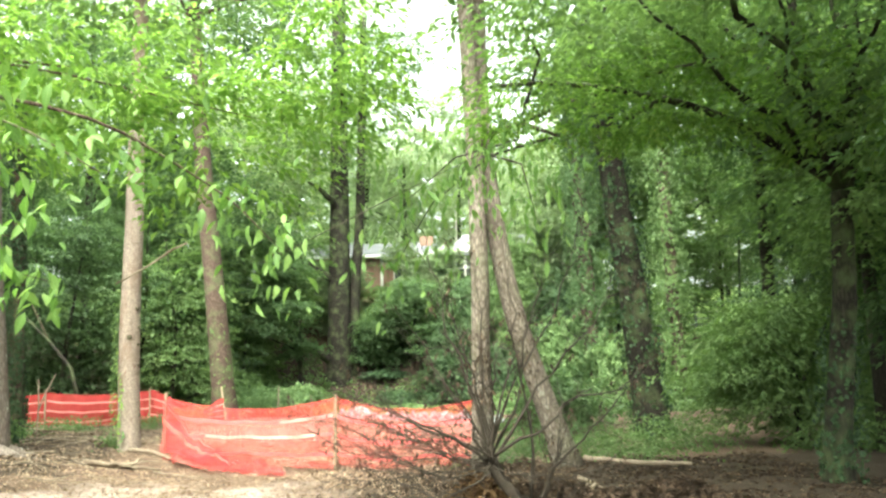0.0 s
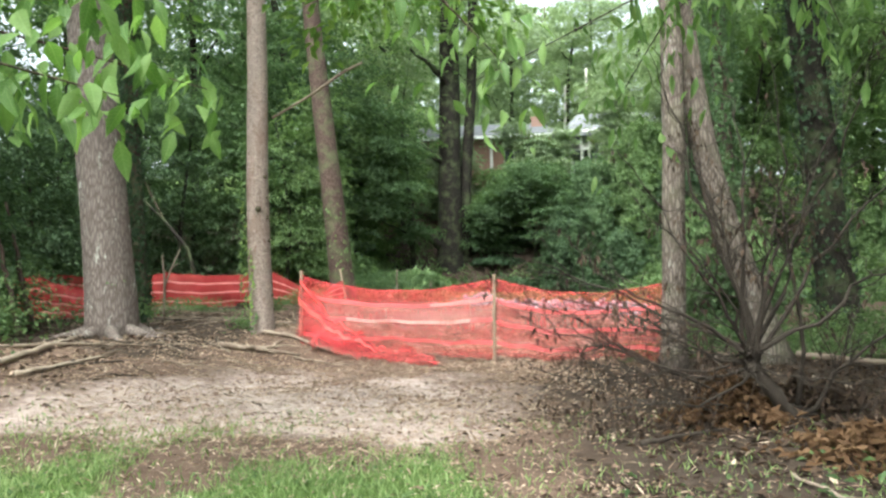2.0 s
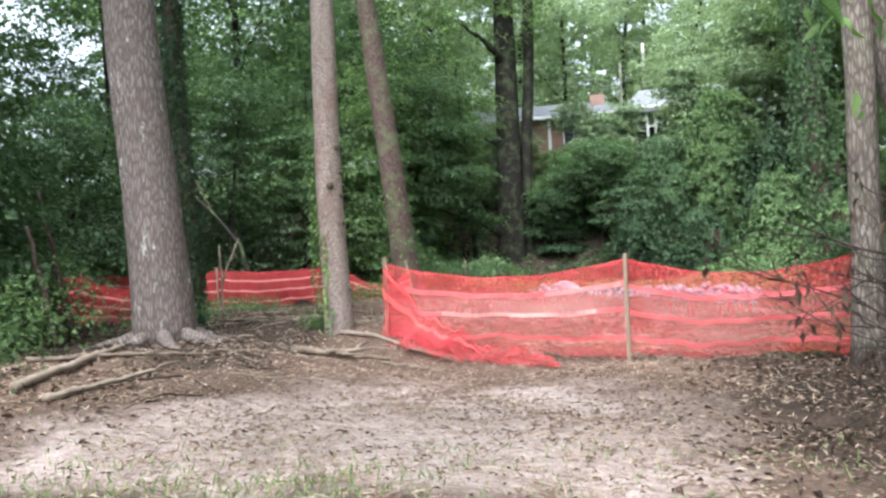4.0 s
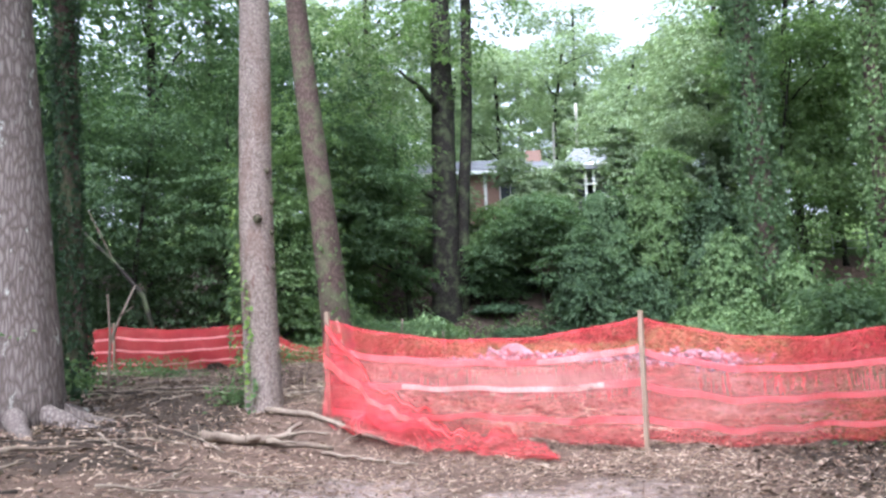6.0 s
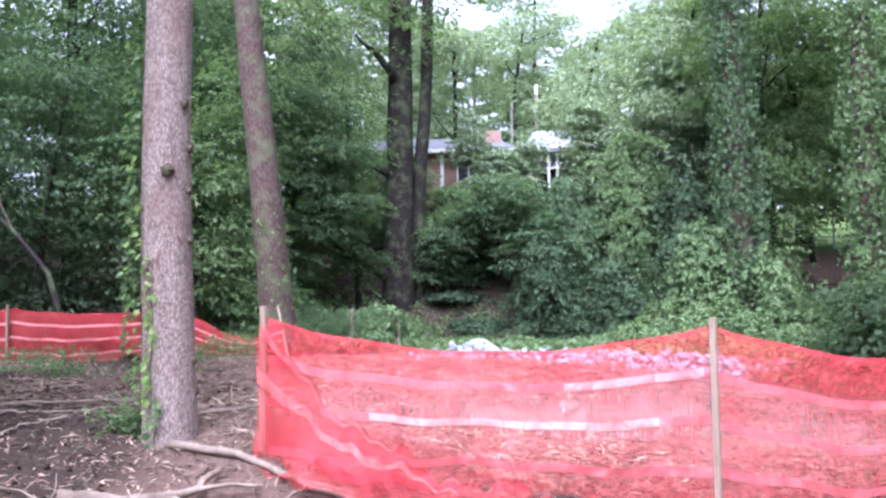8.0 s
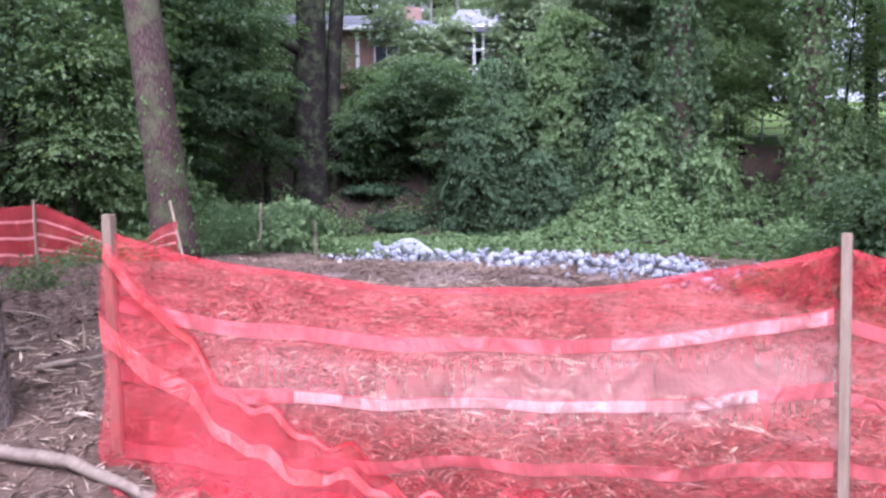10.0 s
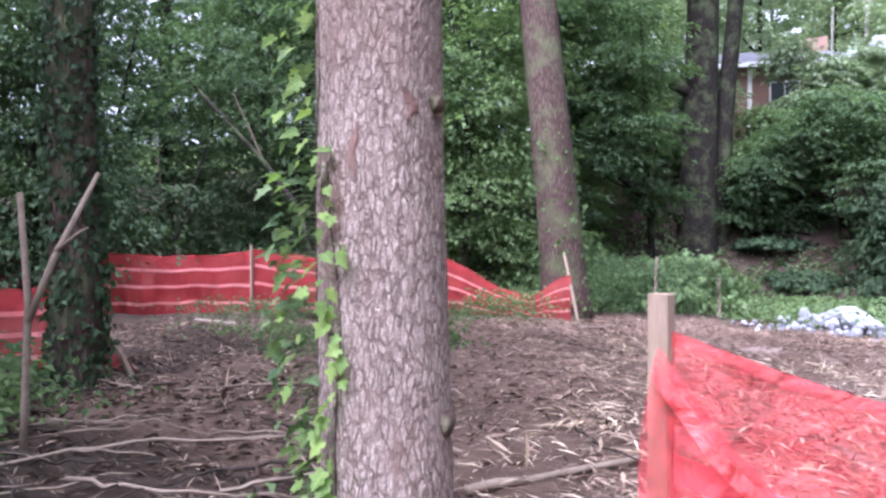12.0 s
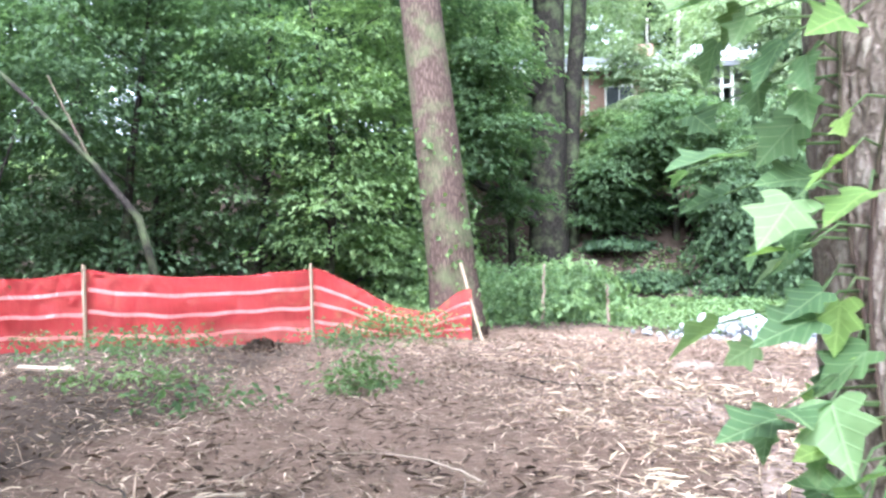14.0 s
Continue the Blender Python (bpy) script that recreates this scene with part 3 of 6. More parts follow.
def loose_flap(parent):
    """The netting's torn-down end: it hangs from the corner stake and lies in folds before the fence."""
    nu, nv = 150, 70
    u, v = np.meshgrid(np.linspace(0, 1, nu), np.linspace(0, 1, nv), indexing="ij")

    def surface(u, v, out=0.0):
        run = 2.35 * u
        x = A[0] - 0.045 * np.sin(np.pi * v) * (1 - u) + run
        y0 = A[1] + (B[1] - A[1]) * run / 3.28
        zt = 0.24 + 1.30 * np.exp(-run * 1.12) * (1 - 0.42 * step((run - 0.35) / 1.3)) + (0.05 * np.sin(7 * run + 1) + 0.035 * np.sin(17 * run + 2) + 0.02 * np.sin(37 * run)) * step(run * 2) - 0.06 * step((run - 1.7) / 0.6)
        zl = land(x, y0 - 0.3) + 0.012
        drop = step(np.clip(v / 0.78, 0, 1) ** 1.15)
        z = np.maximum(zt, zl + 0.02) * (1 - drop) + zl * drop
        reach = 0.05 + 0.30 * drop * step(run / 0.5) + 0.22 * np.clip((v - 0.78) / 0.22, 0, 1) * (0.35 + 0.65 * np.sin(3.1 * u + 0.4))
        fold = 0.10 * np.sin(19 * u + 4.5 * v + 0.8 * np.sin(9 * v)) * np.sin(np.pi * v) * step(u * 5) + 0.04 * np.sin(47 * u - 8 * v + 1) * v
        heap = 0.27 * np.exp(-((run - 0.98) / 0.15) ** 2) * np.exp(-((v - 0.72) / 0.16) ** 2) + 0.27 * np.exp(-((run - 0.55) / 0.24) ** 2) * np.exp(-((v - 0.8) / 0.15) ** 2)
        z = z + heap + 0.04 * np.abs(np.sin(29 * u + 7 * v + 1.3 * np.sin(11 * u))) * drop
        y = y0 - reach - fold - heap * 0.6 - out
        x = x + 0.03 * np.sin(17 * v + 9 * u) * v
        return np.stack([x, y, z + out * 0.4], -1)

    i, j = np.meshgrid(np.arange(nu - 1), np.arange(nv - 1), indexing="ij")
    i, j = i.ravel(), j.ravel()
    flap = place("loose_flap", np_mesh("loose_flap", surface(u, v), np.stack([i * nv + j, (i + 1) * nv + j, (i + 1) * nv + j + 1, i * nv + j + 1], 1), NET_FOLD), parent, "crumpled double layer of red netting on the ground")
    for at in (0.13, 0.36):
        uu, vv = np.meshgrid(np.linspace(0.0, 0.62, 90), np.linspace(-0.03, 0.03, 4), indexing="ij")
        i, j = np.meshgrid(np.arange(89), np.arange(3), indexing="ij")
        i, j = i.ravel(), j.ravel()
        place("woven_band", np_mesh("woven_band", surface(uu, at + vv, 0.006), np.stack([i * 4 + j, (i + 1) * 4 + j, (i + 1) * 4 + j + 1, i * 4 + j + 1], 1), BAND_FOLD), flap, "paler closely woven band")


BAND_FOLD = net_material("folded_band", (0.95, 0.22, 0.20), (0.88, 0.13, 0.13), 0.08, 0.4)
loose_flap(near_fence)

far_fence = thing("safety_fence", "sagging red netting fence with pale bands across the clearing", "fence")
F = [(-7.3, 26.75), (-9.6, 26.47), (-12.45, 25.46), (-15.3, 24.4), (-18.2, 23.6)]
stake(far_fence, (-7.11, 26.45, 0.62), (-7.47, 27.0, 1.87), 0.042)
for (fx, fy), t in zip(F[1:], (1.90, 1.93, 1.93, 1.93)):
    stake(far_fence, (fx + 0.03, fy - 0.06, 0.6), (fx, fy - 0.05, t), 0.042)
# Duller band copy for the far fences, shade included in its colour.
BAND_FAR = net_material("shaded_band", (0.88, 0.36, 0.36), (0.80, 0.24, 0.24), 0.08, 0.4)
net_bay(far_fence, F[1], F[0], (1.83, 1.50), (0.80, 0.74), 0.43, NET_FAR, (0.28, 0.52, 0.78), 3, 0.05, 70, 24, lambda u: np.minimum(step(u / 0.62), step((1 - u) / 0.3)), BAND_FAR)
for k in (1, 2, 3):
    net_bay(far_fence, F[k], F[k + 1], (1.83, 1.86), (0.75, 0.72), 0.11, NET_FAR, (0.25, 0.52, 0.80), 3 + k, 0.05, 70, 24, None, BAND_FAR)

side_fence = thing("safety_fence", "low fallen red netting fence beside the ivy-covered tree", "fence")
G = [(-10.3, 19.3), (-12.6, 19.5), (-15.4, 19.3)]
stake(side_fence, (-9.36, 19.0, 0.62), (-10.30, 19.24, 1.66), 0.04)
stake(side_fence, (-12.6, 19.55, 0.6), (-12.58, 19.58, 1.85), 0.04)
stake(side_fence, (-15.4, 19.25, 0.6), (-15.4, 19.28, 1.85), 0.04)
u, v = np.meshgrid(np.linspace(0, 1, 26), np.linspace(0, 1, 16), indexing="ij")
top_x, top_z = -10.3 + 0.90 * (1 - v), 0.74 + 0.86 * v
slack = np.stack([-10.3 + (top_x + 10.3) * u, 19.32 - 0.24 * u + 0.05 * np.sin(9 * u + 5 * v), top_z - 0.03 * np.sin(3.1 * u)], -1)
i, j = (a.ravel() for a in np.meshgrid(np.arange(25), np.arange(15), indexing="ij"))
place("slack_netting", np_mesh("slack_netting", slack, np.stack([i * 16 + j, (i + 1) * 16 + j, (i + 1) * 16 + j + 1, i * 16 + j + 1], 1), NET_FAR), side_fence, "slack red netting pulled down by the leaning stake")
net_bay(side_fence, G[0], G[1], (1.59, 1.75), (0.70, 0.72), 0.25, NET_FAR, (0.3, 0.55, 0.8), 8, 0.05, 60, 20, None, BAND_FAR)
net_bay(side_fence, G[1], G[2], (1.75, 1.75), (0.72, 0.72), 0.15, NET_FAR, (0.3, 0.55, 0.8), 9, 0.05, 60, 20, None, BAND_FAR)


# ---- trees ----
def trunk_run(points, r0, r1, n=26, flare=0.35, bend=0.004, seed=0):
    """Places and radii along a trunk that passes through the given points."""
    g = np.random.default_rng(seed)
    p = np.array(points, float)
    z = np.linspace(p[0, 2], p[-1, 2], n)
    x, y = np.interp(z, p[:, 2], p[:, 0]), np.interp(z, p[:, 2], p[:, 1])
    soft = np.array([0.25, 0.5, 0.25])
    for _ in range(3):
        x[1:-1], y[1:-1] = np.convolve(x, soft, "valid"), np.convolve(y, soft, "valid")
    h = z - z[0]
    r = r0 + (r1 - r0) * h / h[-1] + r0 * flare * np.exp(-h / (1.6 * r0 + 0.05))
    return np.stack([x + bend * g.normal(size=n), y + bend * g.normal(size=n), z], 1), r


def crown_leaves(balls, clusters, per, size, g, spread=0.75, slim=0.6):
    """Leafy twigs in ellipsoids (x, y, z, rx, ry, rz), most near the outside, with gaps."""
    b = np.array(balls, float)
    weight = (b[:, 3] * b[:, 4] * b[:, 5]) ** 0.67
    pick = g.choice(len(b), clusters, p=weight / weight.sum())
    d = unit(g.normal(size=(clusters, 3)))
    r = g.uniform(0.3, 1, clusters) ** 0.45
    lump = 1 + 0.25 * np.sin(3.1 * d[:, 0] * 2 + 2 * pick) * np.cos(2.7 * d[:, 2] * 2 + pick)
    c = b[pick, :3] + d * b[pick, 3:] * (r * lump)[:, None]
    return pads(c, d, spread * g.uniform(0.7, 1.35, clusters), per, size, g, slim)


def tree(name, label, run, r0, r1, bark, balls, leaf, clusters, per=22, size=0.17, seed=0, limbs=6, sides=14, spread=0.75, flare=0.35, category="tree"):
    g = np.random.default_rng(seed)
    p, r = trunk_run(run, r0, r1, 28, flare, 0.004, seed)
    top = thing(name, label, category, tuple(p[0]))
    top.location = (0, 0, 0)
    place("trunk", mixed_mesh("trunk", [tube(p, r, sides, 0.015, seed)], bark), top)
    for k in range(limbs):
        ball = balls[k % len(balls)]
        end = np.array(ball[:3]) + unit(g.normal(size=3)) * np.array(ball[3:]) * 0.6
        h = np.clip(end[2] - 0.25 * np.linalg.norm(end[:2] - p[-1, :2]) - g.uniform(0.2, 1.0), p[2, 2], p[-1, 2])
        at = np.array([np.interp(h, p[:, 2], p[:, i]) for i in range(3)])
        rr = np.interp(h, p[:, 2], r)
        c = curve_points(at, end, 9, 0.07, g)
        place("limb", mixed_mesh("limb", [tube(c, np.linspace(rr * 0.45, rr * 0.08 + 0.004, 9), 7)], bark), top)
    if clusters:
        v, q = crown_leaves(balls, clusters, per, size, g, spread)
        place("crown", np_mesh("crown", v, q, leaf, False), top, "", "stuff")
    return top


def ivy_sleeve(parent, run, r0, r1, n, size, leaf, seed, out=0.07, low=0.0, high=1.0, name="ivy", clump=1.5):
    """Ivy leaves that clothe a trunk."""
    g = np.random.default_rng(seed)
    p, r = trunk_run(run, r0, r1, 28)
    h = p[0, 2] + (p[-1, 2] - p[0, 2]) * g.uniform(low, high, n)
    a = g.uniform(0, 2 * np.pi, n)
    lumpy = 0.5 + 0.5 * np.sin(h * 2.3 + 2 * np.sin(a * 2 + h)) * np.cos(a * 3 + h * 1.1)
    keep = g.uniform(0, 1, n) < 0.35 + 0.65 * lumpy
    h, a, lumpy = h[keep], a[keep], lumpy[keep]
    cx, cy = np.interp(h, p[:, 2], p[:, 0]), np.interp(h, p[:, 2], p[:, 1])
    rad = np.interp(h, p[:, 2], r) + out * g.uniform(0.05, 1, len(h)) * (0.4 + clump * lumpy)
    d = np.stack([np.cos(a), np.sin(a), np.zeros(len(a))], 1)
    at = np.stack([cx, cy, h], 1) + d * rad[:, None]
    along = np.stack([np.zeros(len(a)), np.zeros(len(a)), -np.ones(len(a))], 1) + g.normal(size=at.shape) * 0.5
    s = size * g.uniform(0.6, 1.3, len(a))
    v, q = leaf_blades(at, along, d + g.normal(size=at.shape) * 0.35, s, s * 0.85)
    return place(name, np_mesh(name, v, q, leaf, False), parent, "climbing ivy leaves", "stuff")


# the broad grey tree on the bank
BIG = [(-8.05, 14.65, 0.45), (-8.09, 14.65, 1.4), (-8.17, 14.65, 2.55), (-8.31, 14.65, 3.7), (-8.40, 14.65, 5.0), (-8.95, 14.75, 13)]
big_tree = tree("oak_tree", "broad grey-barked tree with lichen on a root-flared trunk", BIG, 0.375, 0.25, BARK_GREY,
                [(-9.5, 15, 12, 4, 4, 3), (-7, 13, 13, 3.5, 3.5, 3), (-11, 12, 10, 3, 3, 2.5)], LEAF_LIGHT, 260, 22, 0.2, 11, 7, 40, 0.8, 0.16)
g = np.random.default_rng(3)
for k in range(7):
    a = -2.6 + k * 0.75
    s0 = np.array([-8.05 + 0.42 * math.cos(a), 14.65 + 0.42 * math.sin(a)])
    s1 = s0 + np.array([math.cos(a + 0.2), math.sin(a + 0.2)]) * g.uniform(0.5, 1.0)
    pts = np.array([[*(s0 + (s1 - s0) * t), 0] for t in np.linspace(-0.3, 1, 7)])
    pts[:, 2] = [float(land(px, py)) + 0.16 * (1 - t) ** 2 - 0.03 for (px, py, _), t in zip(pts, np.linspace(0, 1, 7))]
    place("root", mixed_mesh("root", [tube(pts, np.linspace(0.13, 0.03, 7), 8, 0.06, k)], BARK_GREY), big_tree)
ivy_sleeve(big_tree, [(-8.2, 15.3, 0.6), (-8.4, 15.35, 3), (-8.7, 15.4, 7)], 0.22, 0.2, 1500, 0.09, LEAF_IVY, 5, 0.1)

# the scaly tree beside the corner stake, which the camera passes closely
THIN = [(-6.17, 16.22, 0.35), (-6.19, 16.21, 0.9), (-6.235, 16.2, 2.0), (-6.25, 16.2, 3.2), (-6.24, 16.22, 5.0), (-6.3, 16.3, 11)]


def scaly_trunk(parent):
    low, rows, sides = 480, 560, 220
    p, r = trunk_run(THIN, 0.205, 0.135, 330, 0.12, 0.0)
    zz = np.concatenate([np.linspace(p[0, 2], 3.4, low, endpoint=False), np.linspace(3.4, 11, rows - low)])
    p, r = np.stack([np.interp(zz, p[:, 2], p[:, 0]), np.interp(zz, p[:, 2], p[:, 1]), zz], 1), np.interp(zz, p[:, 2], r)
    ang = np.arange(sides) * 2 * np.pi / sides
    verts, plate = np.zeros((rows, sides, 3)), np.zeros((rows, sides))
    for k in range(rows):
        z = zz[k]
        for m in range(sides):
            c, s = math.cos(ang[m]), math.sin(ang[m])
            wob = noise.noise((c * 3.0, s * 3.0, z * 4.5))
            wob2 = noise.noise((c * 9.0, s * 9.0, z * 17 + 5))
            d = noise.voronoi((c * 15.5 + wob * 1.5 + wob2 * 0.6, s * 15.5 - wob * 1.3 + wob2 * 0.5, z * 18 + wob * 2.0 + wob2 * 1.0))[0]
            ridge = min((d[1] - d[0]) / 0.42, 1)
            lump = noise.noise((c * 1.3, s * 1.3, z * 0.9))
            rough_ = noise.noise((c * 26, s * 26, z * 34))
            d2 = noise.voronoi((c * 24 + wob2, s * 24 - wob2, z * 34 + wob))[0]
            ridge2 = min((d2[1] - d2[0]) / 0.35, 1)
            h = 0.42 * ridge + 0.26 * ridge2 + 0.34 * (0.5 + 0.5 * rough_) + 0.2 * wob2
            rr = r[k] + 0.0062 * (h - 0.55) + 0.007 * lump
            verts[k, m] = (p[k, 0] + rr * c, p[k, 1] + rr * s, z)
            plate[k, m] = min(max(h, 0), 1)
    i, j = np.meshgrid(np.arange(rows - 1), np.arange(sides), indexing="ij")
    i, j = i.ravel(), j.ravel()
    k = (j + 1) % sides
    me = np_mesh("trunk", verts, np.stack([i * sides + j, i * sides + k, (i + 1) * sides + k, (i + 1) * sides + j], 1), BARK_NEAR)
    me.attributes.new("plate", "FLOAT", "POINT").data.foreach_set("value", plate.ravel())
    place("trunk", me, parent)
    for a, z, s in ((290, 2.74, 0.055), (345, 2.6, 0.035), (350, 2.95, 0.04), (352, 2.2, 0.035), (355, 1.25, 0.04), (8, 1.0, 0.035), (330, 3.3, 0.04)):
        bm = bmesh.new()
        bmesh.ops.create_icosphere(bm, subdivisions=2, radius=s)
        for vert in bm.verts:
            vert.co *= 1 + 0.35 * noise.noise(vert.co * 40)
        ob = part("knot", bm, BARK_BROWN, parent, "small bark knot or fungus")
        x, y = np.interp(z, p[:, 2], p[:, 0]), np.interp(z, p[:, 2], p[:, 1])
        ob.location = (x + 0.195 * math.cos(radians(a)), y + 0.195 * math.sin(radians(a)), z)


def bark_scar(parent, az, z0, wide, tall, seed):
    """A ragged patch of bare reddish wood where bark has come off."""
    g = np.random.default_rng(seed)
    p, r = trunk_run(THIN, 0.205, 0.135, 60, 0.12, 0.0)
    bm = bmesh.new()
    rings = []
    for k in range(13):
        t = k / 12
        z = z0 + tall * (t - 0.5)
        half = wide * (0.25 + 0.75 * math.sin(math.pi * min(max(t, 0.06), 0.94))) * g.uniform(0.6, 1.1) / 2
        shift = wide * 0.35 * math.sin(5 * t + seed)
        row = []
        for m in range(5):
            s = shift + half * (m - 2) / 2
            rr = float(np.interp(z, p[:, 2], r)) + (0.0045 if 0 < m < 4 else 0.001) + g.uniform(0, 0.002)
            a = radians(az) + s / 0.2
            row.append(bm.verts.new((float(np.interp(z, p[:, 2], p[:, 0])) + rr * math.cos(a), float(np.interp(z, p[:, 2], p[:, 1])) + rr * math.sin(a), z)))
        rings.append(row)
    for a, b in zip(rings, rings[1:]):
        for m in range(4):
            bm.faces.new((a[m], a[m + 1], b[m + 1], b[m]))
    part("bark_scar", bm, BARE_WOOD, parent, "bare reddish scar in the bark")


BARE_WOOD = plain_material("bare_wood", (0.075, 0.040, 0.032), (0.27, 0.165, 0.140), 30, 0.85, (1, 1, 0.3), 0.004, 0.3, 0.3)

thin_tree = thing("pine_tree", "straight tree with scaly pinkish-brown bark beside the fence stake", "tree")
scaly_trunk(thin_tree)
bark_scar(thin_tree, 271, 2.04, 0.028, 0.16, 3)
bark_scar(thin_tree, 318, 2.18, 0.045, 0.09, 6)
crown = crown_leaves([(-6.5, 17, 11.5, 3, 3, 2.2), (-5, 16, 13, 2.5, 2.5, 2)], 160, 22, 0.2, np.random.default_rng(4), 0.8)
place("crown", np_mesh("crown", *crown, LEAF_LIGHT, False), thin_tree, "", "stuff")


def lobed_leaf(name, length, material, seed, lobes=5):
    """An ivy leaf with pointed lobes, cupped a little."""
    g = np.random.default_rng(seed)
    outline = [(0, 0.0), (0.10, -0.08), (0.22, -0.10), (0.34, -0.04), (0.44, 0.06), (0.35, 0.14), (0.29, 0.21), (0.42, 0.33), (0.52, 0.47), (0.40, 0.51), (0.27, 0.55), (0.17, 0.75), (0.0, 1.0)]
    pts = outline + [(-x, y) for x, y in outline[-2:0:-1]]
    bm = bmesh.new()
    bend, lean = g.uniform(0.1, 0.35), g.normal() * 0.08

    def high(x, y):
        return length * (0.26 * abs(x) ** 1.3 - bend * (y - 0.25) ** 2 + lean * x + 0.02 * math.sin(9 * y + 7 * x))

    rim = [bm.verts.new((x * length, y * length, high(x, y))) for x, y in pts]
    ring = [bm.verts.new((x * 0.5 * length, (0.25 + (y - 0.25) * 0.5) * length, high(x * 0.5, 0.25 + (y - 0.25) * 0.5) - 0.008 * length)) for x, y in pts]
    mid = bm.verts.new((0, 0.25 * length, high(0, 0.25) - 0.02 * length))
    for k in range(len(rim)):
        m = (k + 1) % len(rim)
        bm.faces.new((ring[k], rim[k], rim[m], ring[m]))
        bm.faces.new((mid, ring[k], ring[m]))
    me = bpy.data.meshes.new(name)
    bm.to_mesh(me)
    bm.free()
    me.materials.append(material)
    me.polygons.foreach_set("use_smooth", [True] * len(me.polygons))
    return me


def near_ivy():
    """Ivy that climbs the scaly trunk: stems pressed to the bark and single lobed leaves."""
    top = thing("ivy_plant", "bright green ivy climbing the scaly tree trunk", "ivy")
    g = np.random.default_rng(12)
    bright = [lobed_leaf("leaf", 0.064, LEAF_IVY_NEW, k) for k in range(4)]
    deep = [lobed_leaf("leaf", 0.070, LEAF_IVY_MID, k) for k in range(4)]
    p, r = trunk_run(THIN, 0.205, 0.135, 60, 0.12, 0.0)
    strands = [(196, 0.5, 3.9, 0.16, 240, deep, 0.13), (212, 1.0, 3.4, 0.18, 60, bright, 0.10), (247, 0.75, 2.06, 0.09, 46, bright, 0.035), (250, 0.55, 1.0, 0.1, 12, deep, 0.05)]
    for az, lo, hi, wander, n, kinds, out in strands:
        zs = np.linspace(lo, hi, 30)
        ang = np.radians(az) + wander * np.sin(zs * 4 + az) + wander * 0.6 * np.sin(zs * 9)
        cx, cy = np.interp(zs, p[:, 2], p[:, 0]), np.interp(zs, p[:, 2], p[:, 1])
        rr = np.interp(zs, p[:, 2], r) + 0.001
        stem = np.stack([cx + rr * np.cos(ang), cy + rr * np.sin(ang), zs], 1)
        place("stem", mixed_mesh("stem", [tube(stem, np.linspace(0.0028, 0.0018, 30), 6)], BARK_BROWN), top, "thin brown ivy stem")
        stalks = []
        for k in range(n):
            z = lo + (hi - lo) * (k + g.uniform(0, 1)) / n
            a = np.interp(z, zs, ang) + g.normal() * (0.16 if out > 0.06 else 0.11)
            d = Vector((math.cos(a), math.sin(a), 0))
            off = float(np.interp(z, p[:, 2], r)) + 0.015 + g.uniform(0.1, 1) * out
            at = Vector((np.interp(z, p[:, 2], p[:, 0]), np.interp(z, p[:, 2], p[:, 1]), z)) + d * off
            ob = place("leaf", kinds[int(g.integers(4))], top)
            flat = g.uniform(0.0, 1.0) ** 0.7 if out > 0.06 else 0.25
            facing = (d * (1 - 0.75 * flat) + Vector(g.normal(size=3)) * 0.38 + Vector((0, -0.2, 0.3 + 0.6 * flat))).normalized()
            tip = Vector((g.normal() * 0.5, g.normal() * 0.4, -1 + 0.7 * flat)) + d * (0.25 + 0.75 * flat)
            tip = (tip - facing * tip.dot(facing)).normalized()
            side = tip.cross(facing)
            s = g.uniform(0.45, 1.08)
            foot = Vector([float(np.interp(z + 0.02, zs, stem[:, i])) for i in range(3)])
            stalks.append(tube(np.array([foot, (foot + at) / 2 + Vector((0, 0, 0.012)), at]), [0.0016, 0.0013, 0.001], 4))
            ob.matrix_world = Matrix.Translation(at) @ Matrix((side, tip, facing)).transposed().to_4x4() @ Matrix.Scale(s, 4)
        place("stalk_tangle", mixed_mesh("stalk_tangle", stalks, LEAF_VINE), top, "fine green leaf stalks", "stuff")


near_ivy()

# the ivy-clad tree on the bank
IVYL = [(-9.66, 18.65, 0.4), (-9.73, 18.65, 2.0), (-9.83, 18.65, 3.6), (-10.1, 18.8, 9)]
ivy_tree = tree("ivy_tree", "dark trunk clothed in ivy at the edge of the bank", IVYL, 0.18, 0.14, BARK_BROWN,
                [(-10.5, 19, 9, 2.5, 2.5, 2)], LEAF_DEEP, 120, 22, 0.18, 21, 3, 16)
ivy_sleeve(ivy_tree, IVYL, 0.17, 0.14, 8200, 0.07, LEAF_IVY, 22, 0.05)

# the leaning tree and the dark pair behind the clearing
LEANT = [(-7.55, 28.0, 0.4), (-7.68, 28, 1.9), (-7.98, 28, 4.8), (-8.22, 28, 7.0), (-8.5, 28, 9.6), (-9.2, 28.5, 17)]
lean_tree = tree("leaning_tree", "tall leaning reddish-brown trunk with vines round its foot", LEANT, 0.40, 0.2, BARK_BROWN,
                 [(-9, 28, 15, 3.5, 3, 3), (-7, 29, 17, 3, 3, 2.5)], LEAF_DEEP, 200, 22, 0.22, 31, 5, 20)
ivy_sleeve(lean_tree, LEANT, 0.40, 0.2, 420, 0.11, LEAF_VINE, 32, 0.1, 0.0, 0.22)
PAIR = [(-5.43, 41, 1.0), (-5.36, 41, 6.7), (-5.29, 41, 10.4), (-5.2, 41, 24)]
